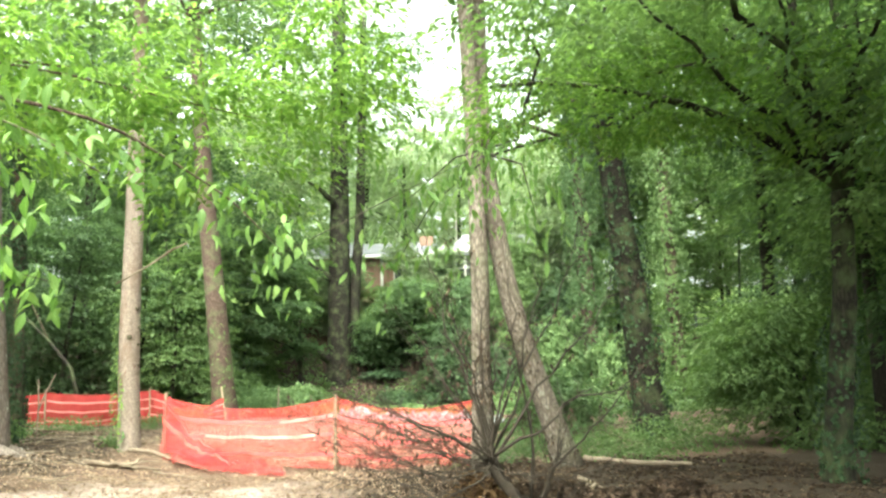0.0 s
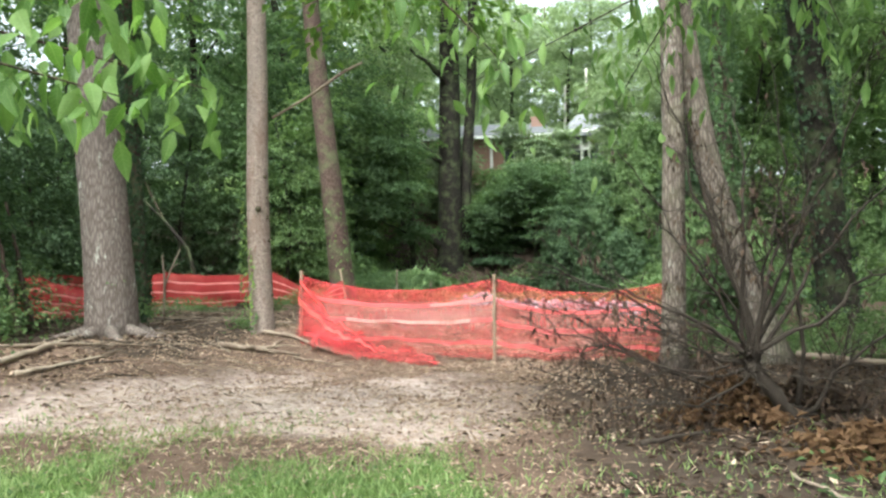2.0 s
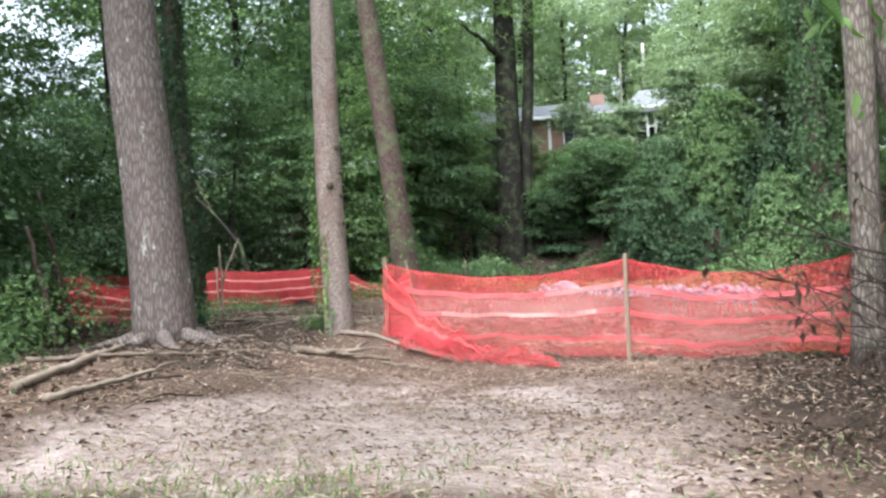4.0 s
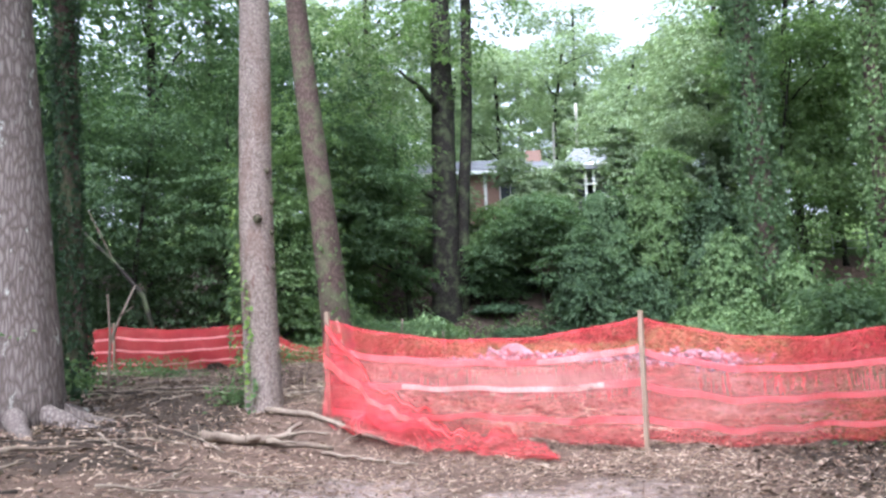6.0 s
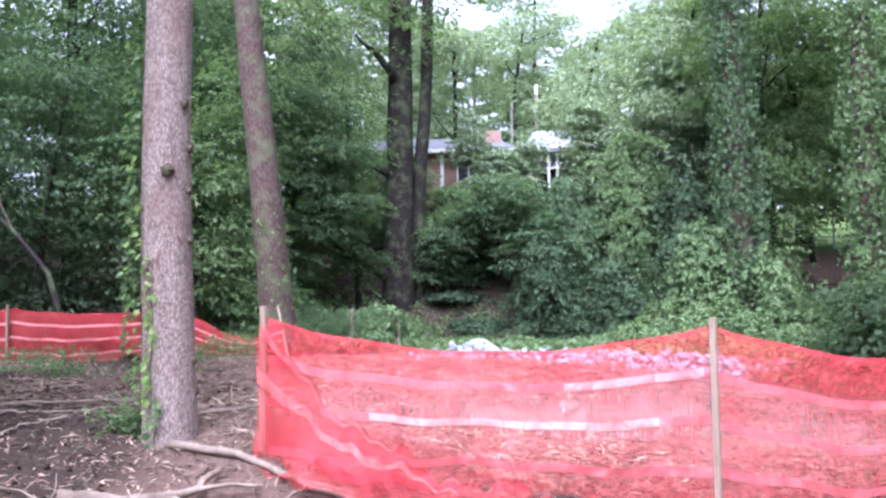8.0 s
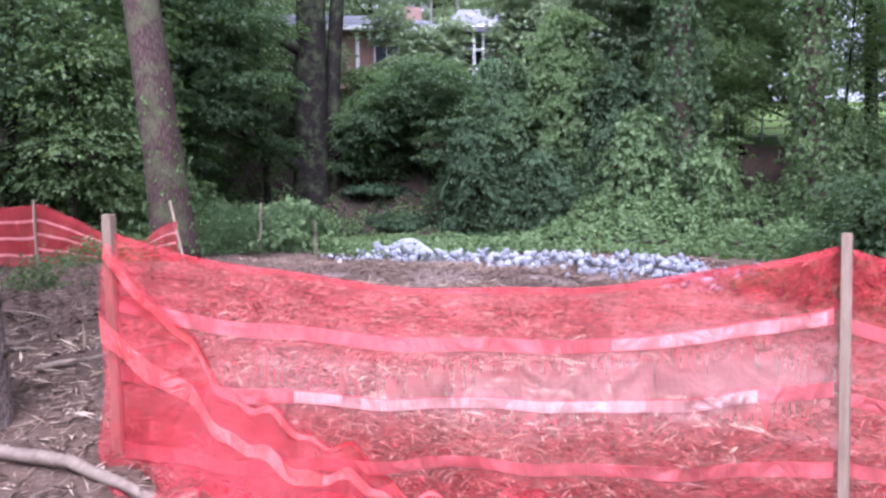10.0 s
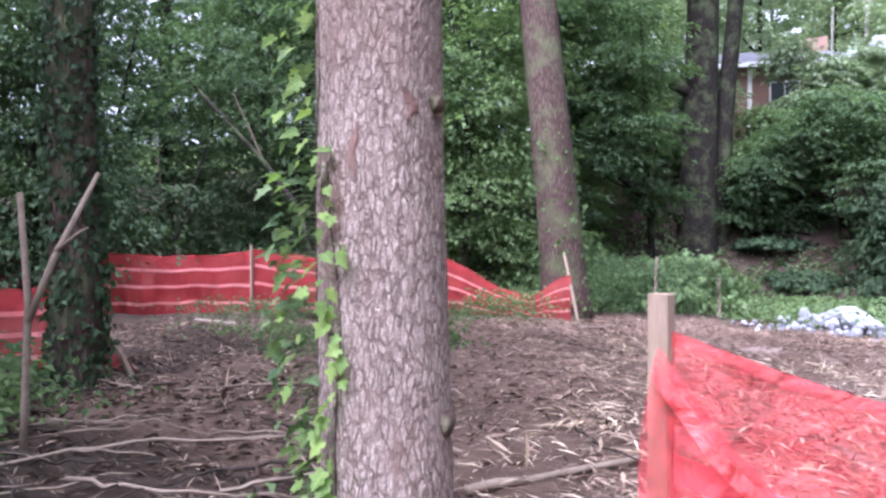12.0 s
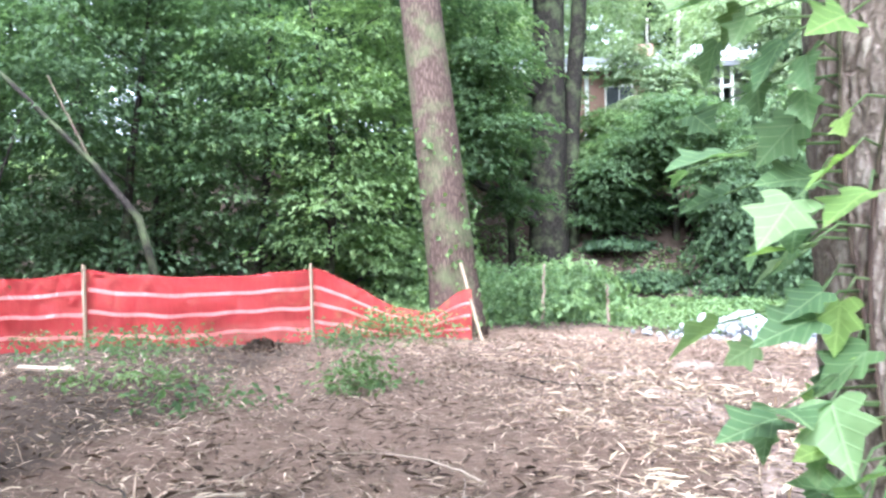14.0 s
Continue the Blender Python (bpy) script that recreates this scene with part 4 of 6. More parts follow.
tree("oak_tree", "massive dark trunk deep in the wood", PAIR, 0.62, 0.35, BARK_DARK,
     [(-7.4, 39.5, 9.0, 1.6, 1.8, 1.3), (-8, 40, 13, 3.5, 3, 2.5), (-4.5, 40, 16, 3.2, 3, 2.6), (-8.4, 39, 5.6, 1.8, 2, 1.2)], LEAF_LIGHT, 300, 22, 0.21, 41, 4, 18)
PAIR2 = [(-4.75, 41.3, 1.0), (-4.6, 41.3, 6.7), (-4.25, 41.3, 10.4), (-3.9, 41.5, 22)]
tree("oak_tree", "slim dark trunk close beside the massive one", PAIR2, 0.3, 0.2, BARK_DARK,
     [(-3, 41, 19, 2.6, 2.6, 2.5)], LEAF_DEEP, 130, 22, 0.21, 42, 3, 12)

# the double trunk by the fence's end and the dark trunk behind it
DT1 = [(0.48, 14.72, -0.05), (0.50, 14.72, 0.8), (0.53, 14.72, 1.7), (0.57, 14.72, 3.1), (0.60, 14.72, 4.6), (0.5, 14.8, 9), (0.3, 15, 13)]
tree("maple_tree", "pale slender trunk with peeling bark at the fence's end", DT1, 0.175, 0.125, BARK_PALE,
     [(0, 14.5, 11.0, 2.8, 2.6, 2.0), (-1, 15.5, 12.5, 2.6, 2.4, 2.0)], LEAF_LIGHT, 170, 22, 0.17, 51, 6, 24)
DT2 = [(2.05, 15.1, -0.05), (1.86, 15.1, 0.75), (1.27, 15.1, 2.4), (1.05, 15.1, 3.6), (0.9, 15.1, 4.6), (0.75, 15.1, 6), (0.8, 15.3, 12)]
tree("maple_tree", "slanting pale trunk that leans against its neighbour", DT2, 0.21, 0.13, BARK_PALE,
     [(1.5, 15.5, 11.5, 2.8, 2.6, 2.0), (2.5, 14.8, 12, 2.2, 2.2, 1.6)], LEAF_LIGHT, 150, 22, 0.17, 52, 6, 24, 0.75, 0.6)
DARK = [(5.0, 20.5, 0.1), (4.86, 20.5, 1.5), (4.7, 20.5, 4), (4.49, 20.5, 6.1), (4.26, 20.5, 9), (4.0, 20.5, 15)]
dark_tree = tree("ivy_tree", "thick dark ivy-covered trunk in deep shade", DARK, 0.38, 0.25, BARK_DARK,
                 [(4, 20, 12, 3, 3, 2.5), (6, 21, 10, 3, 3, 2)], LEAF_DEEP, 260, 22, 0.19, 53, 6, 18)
ivy_sleeve(dark_tree, DARK, 0.38, 0.25, 3800, 0.12, LEAF_IVY, 54, 0.16)

# the forked tree at the clearing's edge with its long arching bough
FORK = [(5.25, 12, 0.0), (5.3, 12, 0.6), (5.65, 12, 2.6), (5.8, 12, 4.2)]
fork_tree = tree("maple_tree", "dark forked tree with a long arching bough", FORK, 0.19, 0.15, BARK_DARK,
                 [(5.6, 12.3, 7.2, 2.4, 2.2, 1.3), (6.8, 12.8, 4.6, 1.8, 1.8, 1.4), (4.2, 12.2, 8.2, 2.4, 2.2, 1.2), (3.2, 12.6, 6.9, 1.8, 1.4, 0.8), (4.7, 9.6, 5.7, 2.0, 1.8, 0.9), (3.0, 9.2, 6.5, 1.9, 1.7, 0.8), (1.9, 10.6, 6.4, 1.8, 1.5, 0.8), (1.0, 8.0, 7.2, 2.0, 2.0, 0.8), (6.0, 10.4, 4.4, 1.4, 1.4, 1.0)], LEAF_LIGHT, 560, 24, 0.14, 55, 9, 16, 0.7)
for run, ra, rb in ((((5.8, 12, 4.1), (5.55, 12, 5.4), (5.4, 12, 7.3), (5.2, 12.2, 9)), 0.10, 0.05), (((5.8, 12, 4.1), (6.25, 12, 5.4), (6.05, 12, 7.3), (6.2, 12.2, 9.5)), 0.12, 0.06),
                    (((5.75, 12, 4.3), (5.2, 12, 4.75), (4.4, 12, 5.3), (3.6, 12, 5.65), (2.4, 12, 5.95), (1.4, 12, 6.05), (0.7, 11.9, 5.95)), 0.085, 0.025)):
    q = np.array(run)
    t = np.linspace(0, len(q) - 1, 24)
    pts = np.stack([np.interp(t, np.arange(len(q)), q[:, i]) for i in range(3)], 1)
    for _ in range(2):
        pts[1:-1] = (pts[:-2] + 2 * pts[1:-1] + pts[2:]) / 4
    place("bough", mixed_mesh("bough", [tube(pts, np.linspace(ra, rb, 24), 10, 0.04, 3)], BARK_DARK), fork_tree)
ivy_sleeve(fork_tree, FORK, 0.19, 0.15, 900, 0.08, LEAF_IVY, 56, 0.12, 0.0, 0.55)

# a tree added out of view: its dense crown shades the clearing's right side
tree("forest_tree", "spreading tree added out of view whose dense crown shades the path", [(7.2, 8.4, 0.0), (7.1, 8.4, 4), (6.6, 8.2, 8.5)], 0.24, 0.12, BARK_DARK,
     [(3.6, 7.0, 8.8, 2.4, 2.2, 0.9), (5.8, 8.4, 8.6, 2.4, 2.2, 1.0), (1.8, 4.4, 8.6, 2.2, 2.2, 0.8), (4.6, 4.0, 8.2, 2.2, 2.2, 0.8), (1.6, 1.6, 8.6, 2.2, 2.2, 0.8)], LEAF_DEEP, 460, 26, 0.18, 67, 12, 14, 0.95)

# the ivy towers beyond the vines
for run, r, seed, n, leaf, out, size in (([(6.65, 36.6, 1.0), (6.6, 36.6, 6), (6.5, 36.6, 11), (6.4, 36.6, 19)], 0.42, 61, 11500, LEAF_DEEP, 0.36, 0.18),
                                         ([(9.95, 34.5, 1.0), (9.9, 34.5, 6), (9.95, 34.5, 11), (10.1, 34.5, 19)], 0.32, 63, 10500, LEAF_VINE, 0.42, 0.16)):
    tw = tree("ivy_tree", "tall trunk wrapped in climbing vines", run, r, r * 0.7, BARK_BROWN, [(run[-1][0], run[-1][1], 17, 3.5, 3, 3)], LEAF_DEEP, 150, 20, 0.24, seed, 3, 12)
    ivy_sleeve(tw, run, r, r * 0.7, n, size, leaf, seed + 1, out)

# the layered maple before the dark pair, and the crown that overhangs the hollow
tree("maple_tree", "shaded maple with flat layers of leaves on dark limbs", [(-6.6, 37.2, 0.5), (-6.7, 37, 4), (-7.0, 36.7, 9)], 0.13, 0.05, BARK_DARK,
     [(-7.9, 36, 8.6, 1.5, 1.4, 0.9), (-7.2, 35.6, 7.1, 1.3, 1.3, 0.7), (-8.1, 35.8, 6.0, 1.3, 1.2, 0.6), (-6.9, 35.0, 5.3, 1.0, 1.1, 0.5), (-7.5, 35.2, 4.5, 1.3, 1.1, 0.5), (-6.5, 36.6, 3.6, 0.7, 0.8, 0.4)], LEAF_DEEP, 300, 34, 0.17, 65, 12, 10, 0.8)
tree("understorey_tree", "leafy tree arching over a dark hollow", [(-1.2, 41.6, 1.6), (-1.3, 41.2, 3.6), (-1.7, 40.6, 6)], 0.12, 0.05, BARK_DARK,
     [(-1.3, 40.2, 6.2, 1.3, 1.3, 0.9), (-2.4, 40.6, 5.4, 1.3, 1.2, 0.9), (-3.4, 40.9, 4.6, 1.1, 1.1, 0.7), (-0.4, 39.6, 4.4, 1.0, 1.1, 1.3), (-4.2, 41.2, 3.6, 0.7, 0.8, 0.5), (-2.9, 41.8, 3.4, 1.3, 0.8, 0.9)], LEAF_DEEP, 460, 34, 0.17, 66, 8, 10, 0.8)


def vine_mound(x, y, top_z, wide, deep, n, size, leaf, seed):
    """A shrub smothered in vines: a lumpy dome of overlapping leaves that hang like shingles."""
    g = np.random.default_rng(seed)
    z0 = float(land(x, y)) - 0.1
    h, a = g.uniform(0, 1, n) ** 0.85, g.uniform(0, 2 * np.pi, n)
    d = np.stack([np.cos(a), np.sin(a)], 1)
    ph = g.uniform(0, 6, 6)
    lump = 0.20 * np.sin(3 * a + 5 * h + ph[0]) + 0.17 * np.sin(5 * a - 8 * h + ph[1]) + 0.15 * np.sin(9 * a + 13 * h + ph[2]) * np.sin(11 * h + ph[3]) + 0.06 * np.sin(17 * a + 6 * h + ph[4])
    r = np.sqrt(np.maximum(0.0, 1 - h ** 2.6)) * (1 + lump) * g.uniform(0.72, 1.06, n)
    at = np.stack([x + d[:, 0] * r * wide, y + d[:, 1] * r * deep, z0 + (top_z - z0) * h * (1 + 0.35 * lump)], 1)
    normal = np.stack([d[:, 0], d[:, 1], 0.25 + 1.2 * h ** 2], 1) + g.normal(size=at.shape) * 0.38
    along = np.stack([d[:, 0] * 0.35, d[:, 1] * 0.35, np.full(n, -1.0)], 1) + g.normal(size=at.shape) * 0.5
    s = size * g.uniform(0.6, 1.35, n)
    v, q = leaf_blades(at, along, normal, s, s * 0.8)
    tuft = g.choice(n, n // 130)
    v2, q2 = pads(at[tuft] + np.append(d, np.full((n, 1), 0.3), 1)[tuft] * 0.15, np.append(d, np.zeros((n, 1)), 1)[tuft], g.uniform(0.5, 1.0, len(tuft)), 30, size, g, 0.7)
    v, q = np.concatenate([v, v2]), np.concatenate([q, q2 + len(v)])
    top = thing("vine_mound", "bush smothered under hanging green vines", "bush", group="vine-smothered bushes")
    place("foliage", np_mesh("foliage", v, q, leaf, False), top, "", "stuff")
    for k in range(3):
        e = np.array([x + g.normal() * wide * 0.4, y + g.normal() * deep * 0.3, top_z - 0.4 - g.uniform(0, 1)])
        place("stem", mixed_mesh("stem", [tube(curve_points((x + g.normal() * 0.2, y, z0), e, 8, 0.06, g), np.linspace(0.05, 0.015, 8), 7)], BARK_DARK), top)


# Wall and hollow mounds take darker leaves: their shade is in the colour.
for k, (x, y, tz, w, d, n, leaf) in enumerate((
        (1.4, 40.8, 6.8, 1.7, 1.5, 9500, LEAF_DEEP), (3.8, 40.6, 8.2, 1.7, 1.5, 10500, LEAF_LIGHT), (5.6, 39.4, 6.4, 1.3, 1.2, 6500, LEAF_SHADED), (0.2, 38.9, 4.4, 1.2, 1.1, 4200, LEAF_SHADED),
        (2.5, 38.4, 3.4, 1.2, 1.2, 4000, LEAF_SHADED), (5.1, 36.4, 4.4, 1.0, 0.9, 3200, LEAF_VINE), (7.3, 36.0, 3.5, 1.0, 0.9, 2600, LEAF_VINE), (12.6, 36.6, 4.0, 1.7, 1.4, 4200, LEAF_VINE), (-5.7, 31.3, 1.75, 1.2, 1.1, 2200, LEAF_VINE), (-3.3, 41.2, 2.5, 1.2, 0.9, 2200, LEAF_IVY), (-1.5, 42.3, 3.8, 1.5, 1.0, 3600, LEAF_IVY), (-2.4, 39.6, 1.5, 1.0, 0.8, 1300, LEAF_SHADED))):
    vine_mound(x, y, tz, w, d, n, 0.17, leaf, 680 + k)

for x, y, h, r in ((2.5, 58.5, 8.2, 0.15), (1.1, 60, 7, 0.11)):
    z0 = float(land(x, y))
    pale_trunk = thing("dead_tree", "pale bare straight trunk behind the house", "tree")
    place("trunk", mixed_mesh("trunk", [tube(curve_points((x, y, z0 - 0.1), (x + 0.2, y, z0 + h), 10, 0.006, np.random.default_rng(int(y))), np.linspace(r, r * 0.6, 10), 10, 0.03, 2)], BONE), pale_trunk)


# ---- the wood: understorey, canopy, far trees ----
def under_tree(x, y, h, wide, leaf, seed, clusters=230, size=0.16, low=0.3):
    g = np.random.default_rng(seed)
    z0 = float(land(x, y))
    balls = []
    for k in range(5):
        t = low / h + (k + 0.4) / 5 * (1 - low / h)
        w = wide * (0.75 + 0.35 * math.sin(math.pi * min(1, t + 0.15))) * g.uniform(0.75, 1.1)
        balls.append((x + g.normal() * wide * 0.35, y + g.normal() * wide * 0.3, z0 + h * t, w, w * 0.9, h * 0.16))
    run = [(x, y, z0 - 0.1), (x + g.normal() * 0.2, y, z0 + h * 0.4), (x + g.normal() * 0.4, y, z0 + h * 0.9)]
    return tree("understorey_tree", "leafy young tree in the shade of the wood", run, 0.05 + 0.008 * h, 0.02, BARK_DARK, balls, leaf, clusters, 32, size, seed, 5, 8, 0.8)


UNDER = [
    # x, y, height, half width, brightness, leaf clumps
    (-21, 31, 9, 2.6, 0, 200), (-18.3, 28.6, 7, 2.2, 0, 220), (-16.2, 31.5, 10, 2.4, 1, 220), (-14.0, 29.3, 8, 2.0, 0, 230), (-12.0, 31.2, 9.5, 2.2, 1, 260),
    (-10.3, 30.4, 7.5, 1.6, 1, 230), (-9.9, 34.5, 11, 2.4, 0, 240), (-12.5, 36, 12, 2.6, 0, 200), (-16, 36, 12, 2.8, 1, 200), (-20.5, 36, 12, 3, 0, 180),
    (-14, 47, 12, 3.0, 0, 230), (-19, 46, 13, 3.2, 0, 230), (-24, 46, 12, 3.2, 0, 200), (-29, 40, 12, 3.2, 0, 180), (-24.5, 29, 10, 3, 0, 180), (-25, 22, 9, 2.8, 0, 180), (-21, 24.8, 6, 2.0, 0, 180), (-18.5, 17, 7, 2.2, 0, 200), (-15.2, 14.6, 6, 1.7, 0, 200), (-12.6, 16.2, 4.8, 1.3, 0, 180),
    (-17.0, 20.8, 3.4, 1.5, 0, 120), (-10.9, 14.4, 3.0, 0.8, 0, 70), (-12.4, 17.0, 2.4, 1.0, 0, 70), (-11.6, 12.6, 3.6, 1.0, 1, 80),
    (-9.3, 36.8, 7.5, 1.6, 0, 230), (-9.2, 40.5, 10, 1.8, 0, 220), (-10.5, 50, 9, 2.4, 0, 200), (8.4, 44.5, 7, 1.8, 1, 240),
    (-5.6, 43.6, 4.0, 1.7, 0, 240), (-8.5, 44, 10, 2.4, 0, 220), (-3.0, 42.7, 3.2, 1.5, 0, 300), (-1.4, 44.2, 4.6, 1.0, 0, 260), (3.4, 43.8, 6.2, 1.5, 1, 380), (-0.1, 44.8, 3.9, 0.7, 1, 150), (5.2, 43.4, 6.6, 1.7, 1, 360), (7.0, 44.4, 8.5, 1.8, 1, 330),
    (15.2, 40.5, 9, 2.6, 0, 220), (18.5, 37, 11, 3.0, 0, 220), (22, 41, 13, 3.4, 0, 200), (17, 47, 14, 3.2, 1, 180), (14.5, 31.5, 8, 2.3, 0, 220), (18.5, 29, 9, 2.6, 0, 200),
    (13.2, 27.5, 7.5, 2.2, 0, 230), (12.5, 22.5, 7.5, 2.2, 0, 220), (9.6, 18.6, 6, 1.8, 1, 220), (12.5, 17.0, 8, 2.2, 0, 200),
    (16, 24, 9, 2.6, 0, 180), (2.9, 21.8, 1.6, 1.0, 0, 90), (7.2, 17.6, 3.0, 1.5, 1, 200), (9.0, 13.8, 5.0, 1.6, 0, 180), (-15.8, 24.2, 5.5, 1.7, 0, 200), (-18.6, 22.6, 7.5, 2.0, 0, 210),
]
# Leaf copies by place: shaded at the sides, sunlit deeper in, hazed far off.
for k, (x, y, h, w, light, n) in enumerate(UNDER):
    under_tree(x, y, h, w, LEAF_HAZED if y > 43 and x > -11 else LEAF_LIGHT if y > 36 and x > -12 else (LEAF_SHADED if x < -9 or (x > 5 and y < 32) else LEAF_DEEP, LEAF_DEEP if x < -11 else LEAF_LIGHT)[light], 200 + k, int(n * (2.05 if y < 33 else 1.35)), 0.135 if y < 33 else 0.19, 0.1)


def high_tree(x, y, h, r, wide, leaf, seed, n=260, size=0.24, first=0.45, bark=None):
    g = np.random.default_rng(seed)
    z0 = float(land(x, y))
    balls = []
    for k in range(5):
        t = first + (1 - first) * (k + 0.3) / 5
        w = wide * g.uniform(0.7, 1.1)
        a = g.uniform(0, 6.28)
        balls.append((x + math.cos(a) * wide * 0.55, y + math.sin(a) * wide * 0.55, z0 + h * t, w, w, h * 0.09))
    run = [(x, y, z0 - 0.1), (x + g.normal() * 0.3, y, z0 + h * 0.5), (x + g.normal() * 0.7, y, z0 + h * 0.92)]
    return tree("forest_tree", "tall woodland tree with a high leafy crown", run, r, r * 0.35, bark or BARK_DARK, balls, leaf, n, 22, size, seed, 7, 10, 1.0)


HIGH = [
    (-20, 33, 18, 0.25, 3.6, 1), (-15, 33.5, 20, 0.22, 3.4, 0), (-13, 39, 21, 0.3, 3.8, 1), (-22, 28, 16, 0.2, 3, 1), (-24, 25, 17, 0.3, 4, 0), (-19, 19, 16, 0.28, 3.6, 0), (-14.0, 12.2, 14, 0.25, 3.2, 0),
    (-9, 47, 22, 0.3, 4, 1), (-2.6, 57, 12.5, 0.22, 2.8, 1), (8.2, 46.5, 13, 0.2, 2.6, 1), (10.5, 52, 20, 0.28, 3.6, 1), (5.6, 58, 12, 0.2, 3.0, 1), (1.6, 61, 13, 0.25, 2.8, 1), (-5.5, 59, 15, 0.25, 3.2, 1), (4.2, 66, 17, 0.25, 3.4, 1), (14, 47.5, 22, 0.3, 4, 0), (18, 43, 20, 0.3, 4, 1), (10.4, 42.5, 19, 0.2, 3.0, 0), (15.5, 35, 19, 0.26, 3.6, 1),
    (13.5, 27, 17, 0.24, 3.4, 0), (17.5, 32, 18, 0.3, 3.8, 0), (8.5, 21.5, 15, 0.2, 2.8, 0), (11.5, 19, 15, 0.24, 3.2, 1), (8.4, 16.4, 13, 0.16, 2.6, 0), (21, 27, 18, 0.3, 4, 0), (10.2, 14.2, 12, 0.18, 2.6, 1),
    (-17, 44, 22, 0.3, 4, 1), (-24, 40, 22, 0.3, 4.5, 0), (23, 47, 22, 0.3, 4.5, 0),
]
# Leaf copy by distance and side; light level is part of the colour.
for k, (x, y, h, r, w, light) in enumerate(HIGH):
    high_tree(x, y, h, r, w, LEAF_HAZED if y > 43 else LEAF_DEEP if x < -9 else LEAF_LIGHT if y > 32 else (LEAF_DEEP, LEAF_LIGHT)[light], 300 + k, 400, 0.2 if y < 30 else 0.26, 0.36)

for k, (x, y) in enumerate(((10.4, 43.0), (12.6, 43.8), (15.0, 43.0), (8.9, 40.6))):
    high_tree(x, y, 12, 0.11, 2.1, LEAF_LIGHT, 380 + k, 360, 0.19, 0.24)

# far ring of trees: haze comes from their paler leaf colour
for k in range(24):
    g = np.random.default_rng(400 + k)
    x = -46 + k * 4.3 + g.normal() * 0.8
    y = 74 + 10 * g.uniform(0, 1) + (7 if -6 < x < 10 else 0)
    high_tree(x, y, g.uniform(13, 22), 0.3, 4.2, LEAF_HAZED, 400 + k, 220, 0.6, 0.12, BARK_PALE)

# unseen trees added to close the clearing behind the camera's start
for k, (x, y) in enumerate(((-16, 4), (-13, -5), (-5, -10), (5, -9), (13, -4), (16, 6), (13, 11), (5.6, 1.6), (7.6, 6.4))):
    # the two dense crowns on the right are there to shade the ground
    high_tree(x, y, 15, 0.25, 3.8, LEAF_DEEP, 450 + k, 620 if 5 < x < 8 and y > 0 else 150, 0.16 if 5 < x < 8 and y > 0 else 0.3, 0.3)


# ---- the carpet of vines behind the clearing ----
def vine_height(x, y):
    """How high the vines heap over whatever they cover."""
    edge = step((y - 29.2 - 0.8 * np.sin(x * 0.9) + 0.9 * step((x - 1) / 2) * 3.5) / 2.2)
    heaps = 0.55 + 0.4 * np.sin(0.9 * x + 0.3 * y) + 0.3 * np.sin(1.7 * y - 1.1 * x) + 0.24 * np.sin(2.9 * x + 1.3 * y) + 0.2 * np.sin(5.1 * x - 3.3 * y)
    rise = 0.25 + 1.1 * step((x - 0.5) / 5) * step((y - 30) / 5) + 0.9 * step((-x - 5.2) / 1.5) * step((y - 29.5) / 2.5)
    hollow = 1 - 0.6 * np.exp(-((x + 4.0) / 1.5) ** 2) * step((y - 30.5) / 2)
    return edge * np.maximum(0.06, heaps * rise) * hollow


g = np.random.default_rng(500)
n = 85000
vx, vy = g.uniform(-9.5, 19, n), 26.0 + 15 * g.uniform(0, 1, n) ** 1.25
vh = vine_height(vx, vy)
keep = (vh > 0.02) & (g.uniform(0, 1, n) < 0.25 + vh * 2)
vx, vy, vh = vx[keep], vy[keep], vh[keep]
at = np.stack([vx, vy, land(vx, vy) + vh * g.uniform(0.75, 1.06, len(vx)) + 0.03], 1)
e = 0.1
slope = np.stack([(vine_height(vx - e, vy) - vine_height(vx + e, vy)) / e, (vine_height(vx, vy - e) - vine_height(vx, vy + e)) / e, np.full(len(vx), 2.0)], 1)
s = 0.155 * g.uniform(0.55, 1.35, len(vx))
v, q = leaf_blades(at, g.normal(size=at.shape) * np.array([1, 1, 0.3]) - np.array([0, 0.4, 0.35]), unit(slope) + g.normal(size=at.shape) * 0.45, s, s * 0.8)
tagged(place("vine_carpet", np_mesh("vine_carpet", v, q, LEAF_VINE, False)), "thick carpet of green vines heaped over the ground", "vines", "", "stuff")

# low weeds at the clearing's edges
spots = [(-8.3, 26.2, 0.9, 0.45, 230), (-9.0, 25.9, 0.6, 0.25, 90), (-10.4, 22.6, 0.9, 0.12, 110), (-9.3, 21.6, 0.6, 0.12, 70), (-8.15, 22.4, 0.4, 0.3, 110), (-6.6, 30.6, 1.6, 1.1, 1400), (-3.4, 29.0, 1.5, 0.45, 600), (-11.8, 25.0, 1.6, 0.3, 300),
         (-9.6, 13.0, 1.2, 0.9, 700), (-9.0, 11.6, 1.0, 0.5, 500), (-10.8, 15.0, 1.4, 1.2, 900), (-9.6, 17.3, 0.8, 0.4, 350), (-8.9, 16.9, 0.5, 0.4, 160), (-9.75, 17.9, 0.5, 0.3, 140), (3.2, 16.6, 1.5, 0.5, 600), (1.9, 17.4, 1.2, 0.4, 500), (4.8, 18.2, 1.5, 0.7, 700), (2.6, 19.5, 2.0, 0.5, 700),
         (1.0, 8.3, 0.9, 0.1, 60), (-0.2, 7.4, 0.8, 0.08, 60), (2.2, 7.0, 1.0, 0.12, 80), (0.6, 16.3, 0.8, 0.25, 220), (-6.6, 16.4, 0.3, 0.2, 60)]
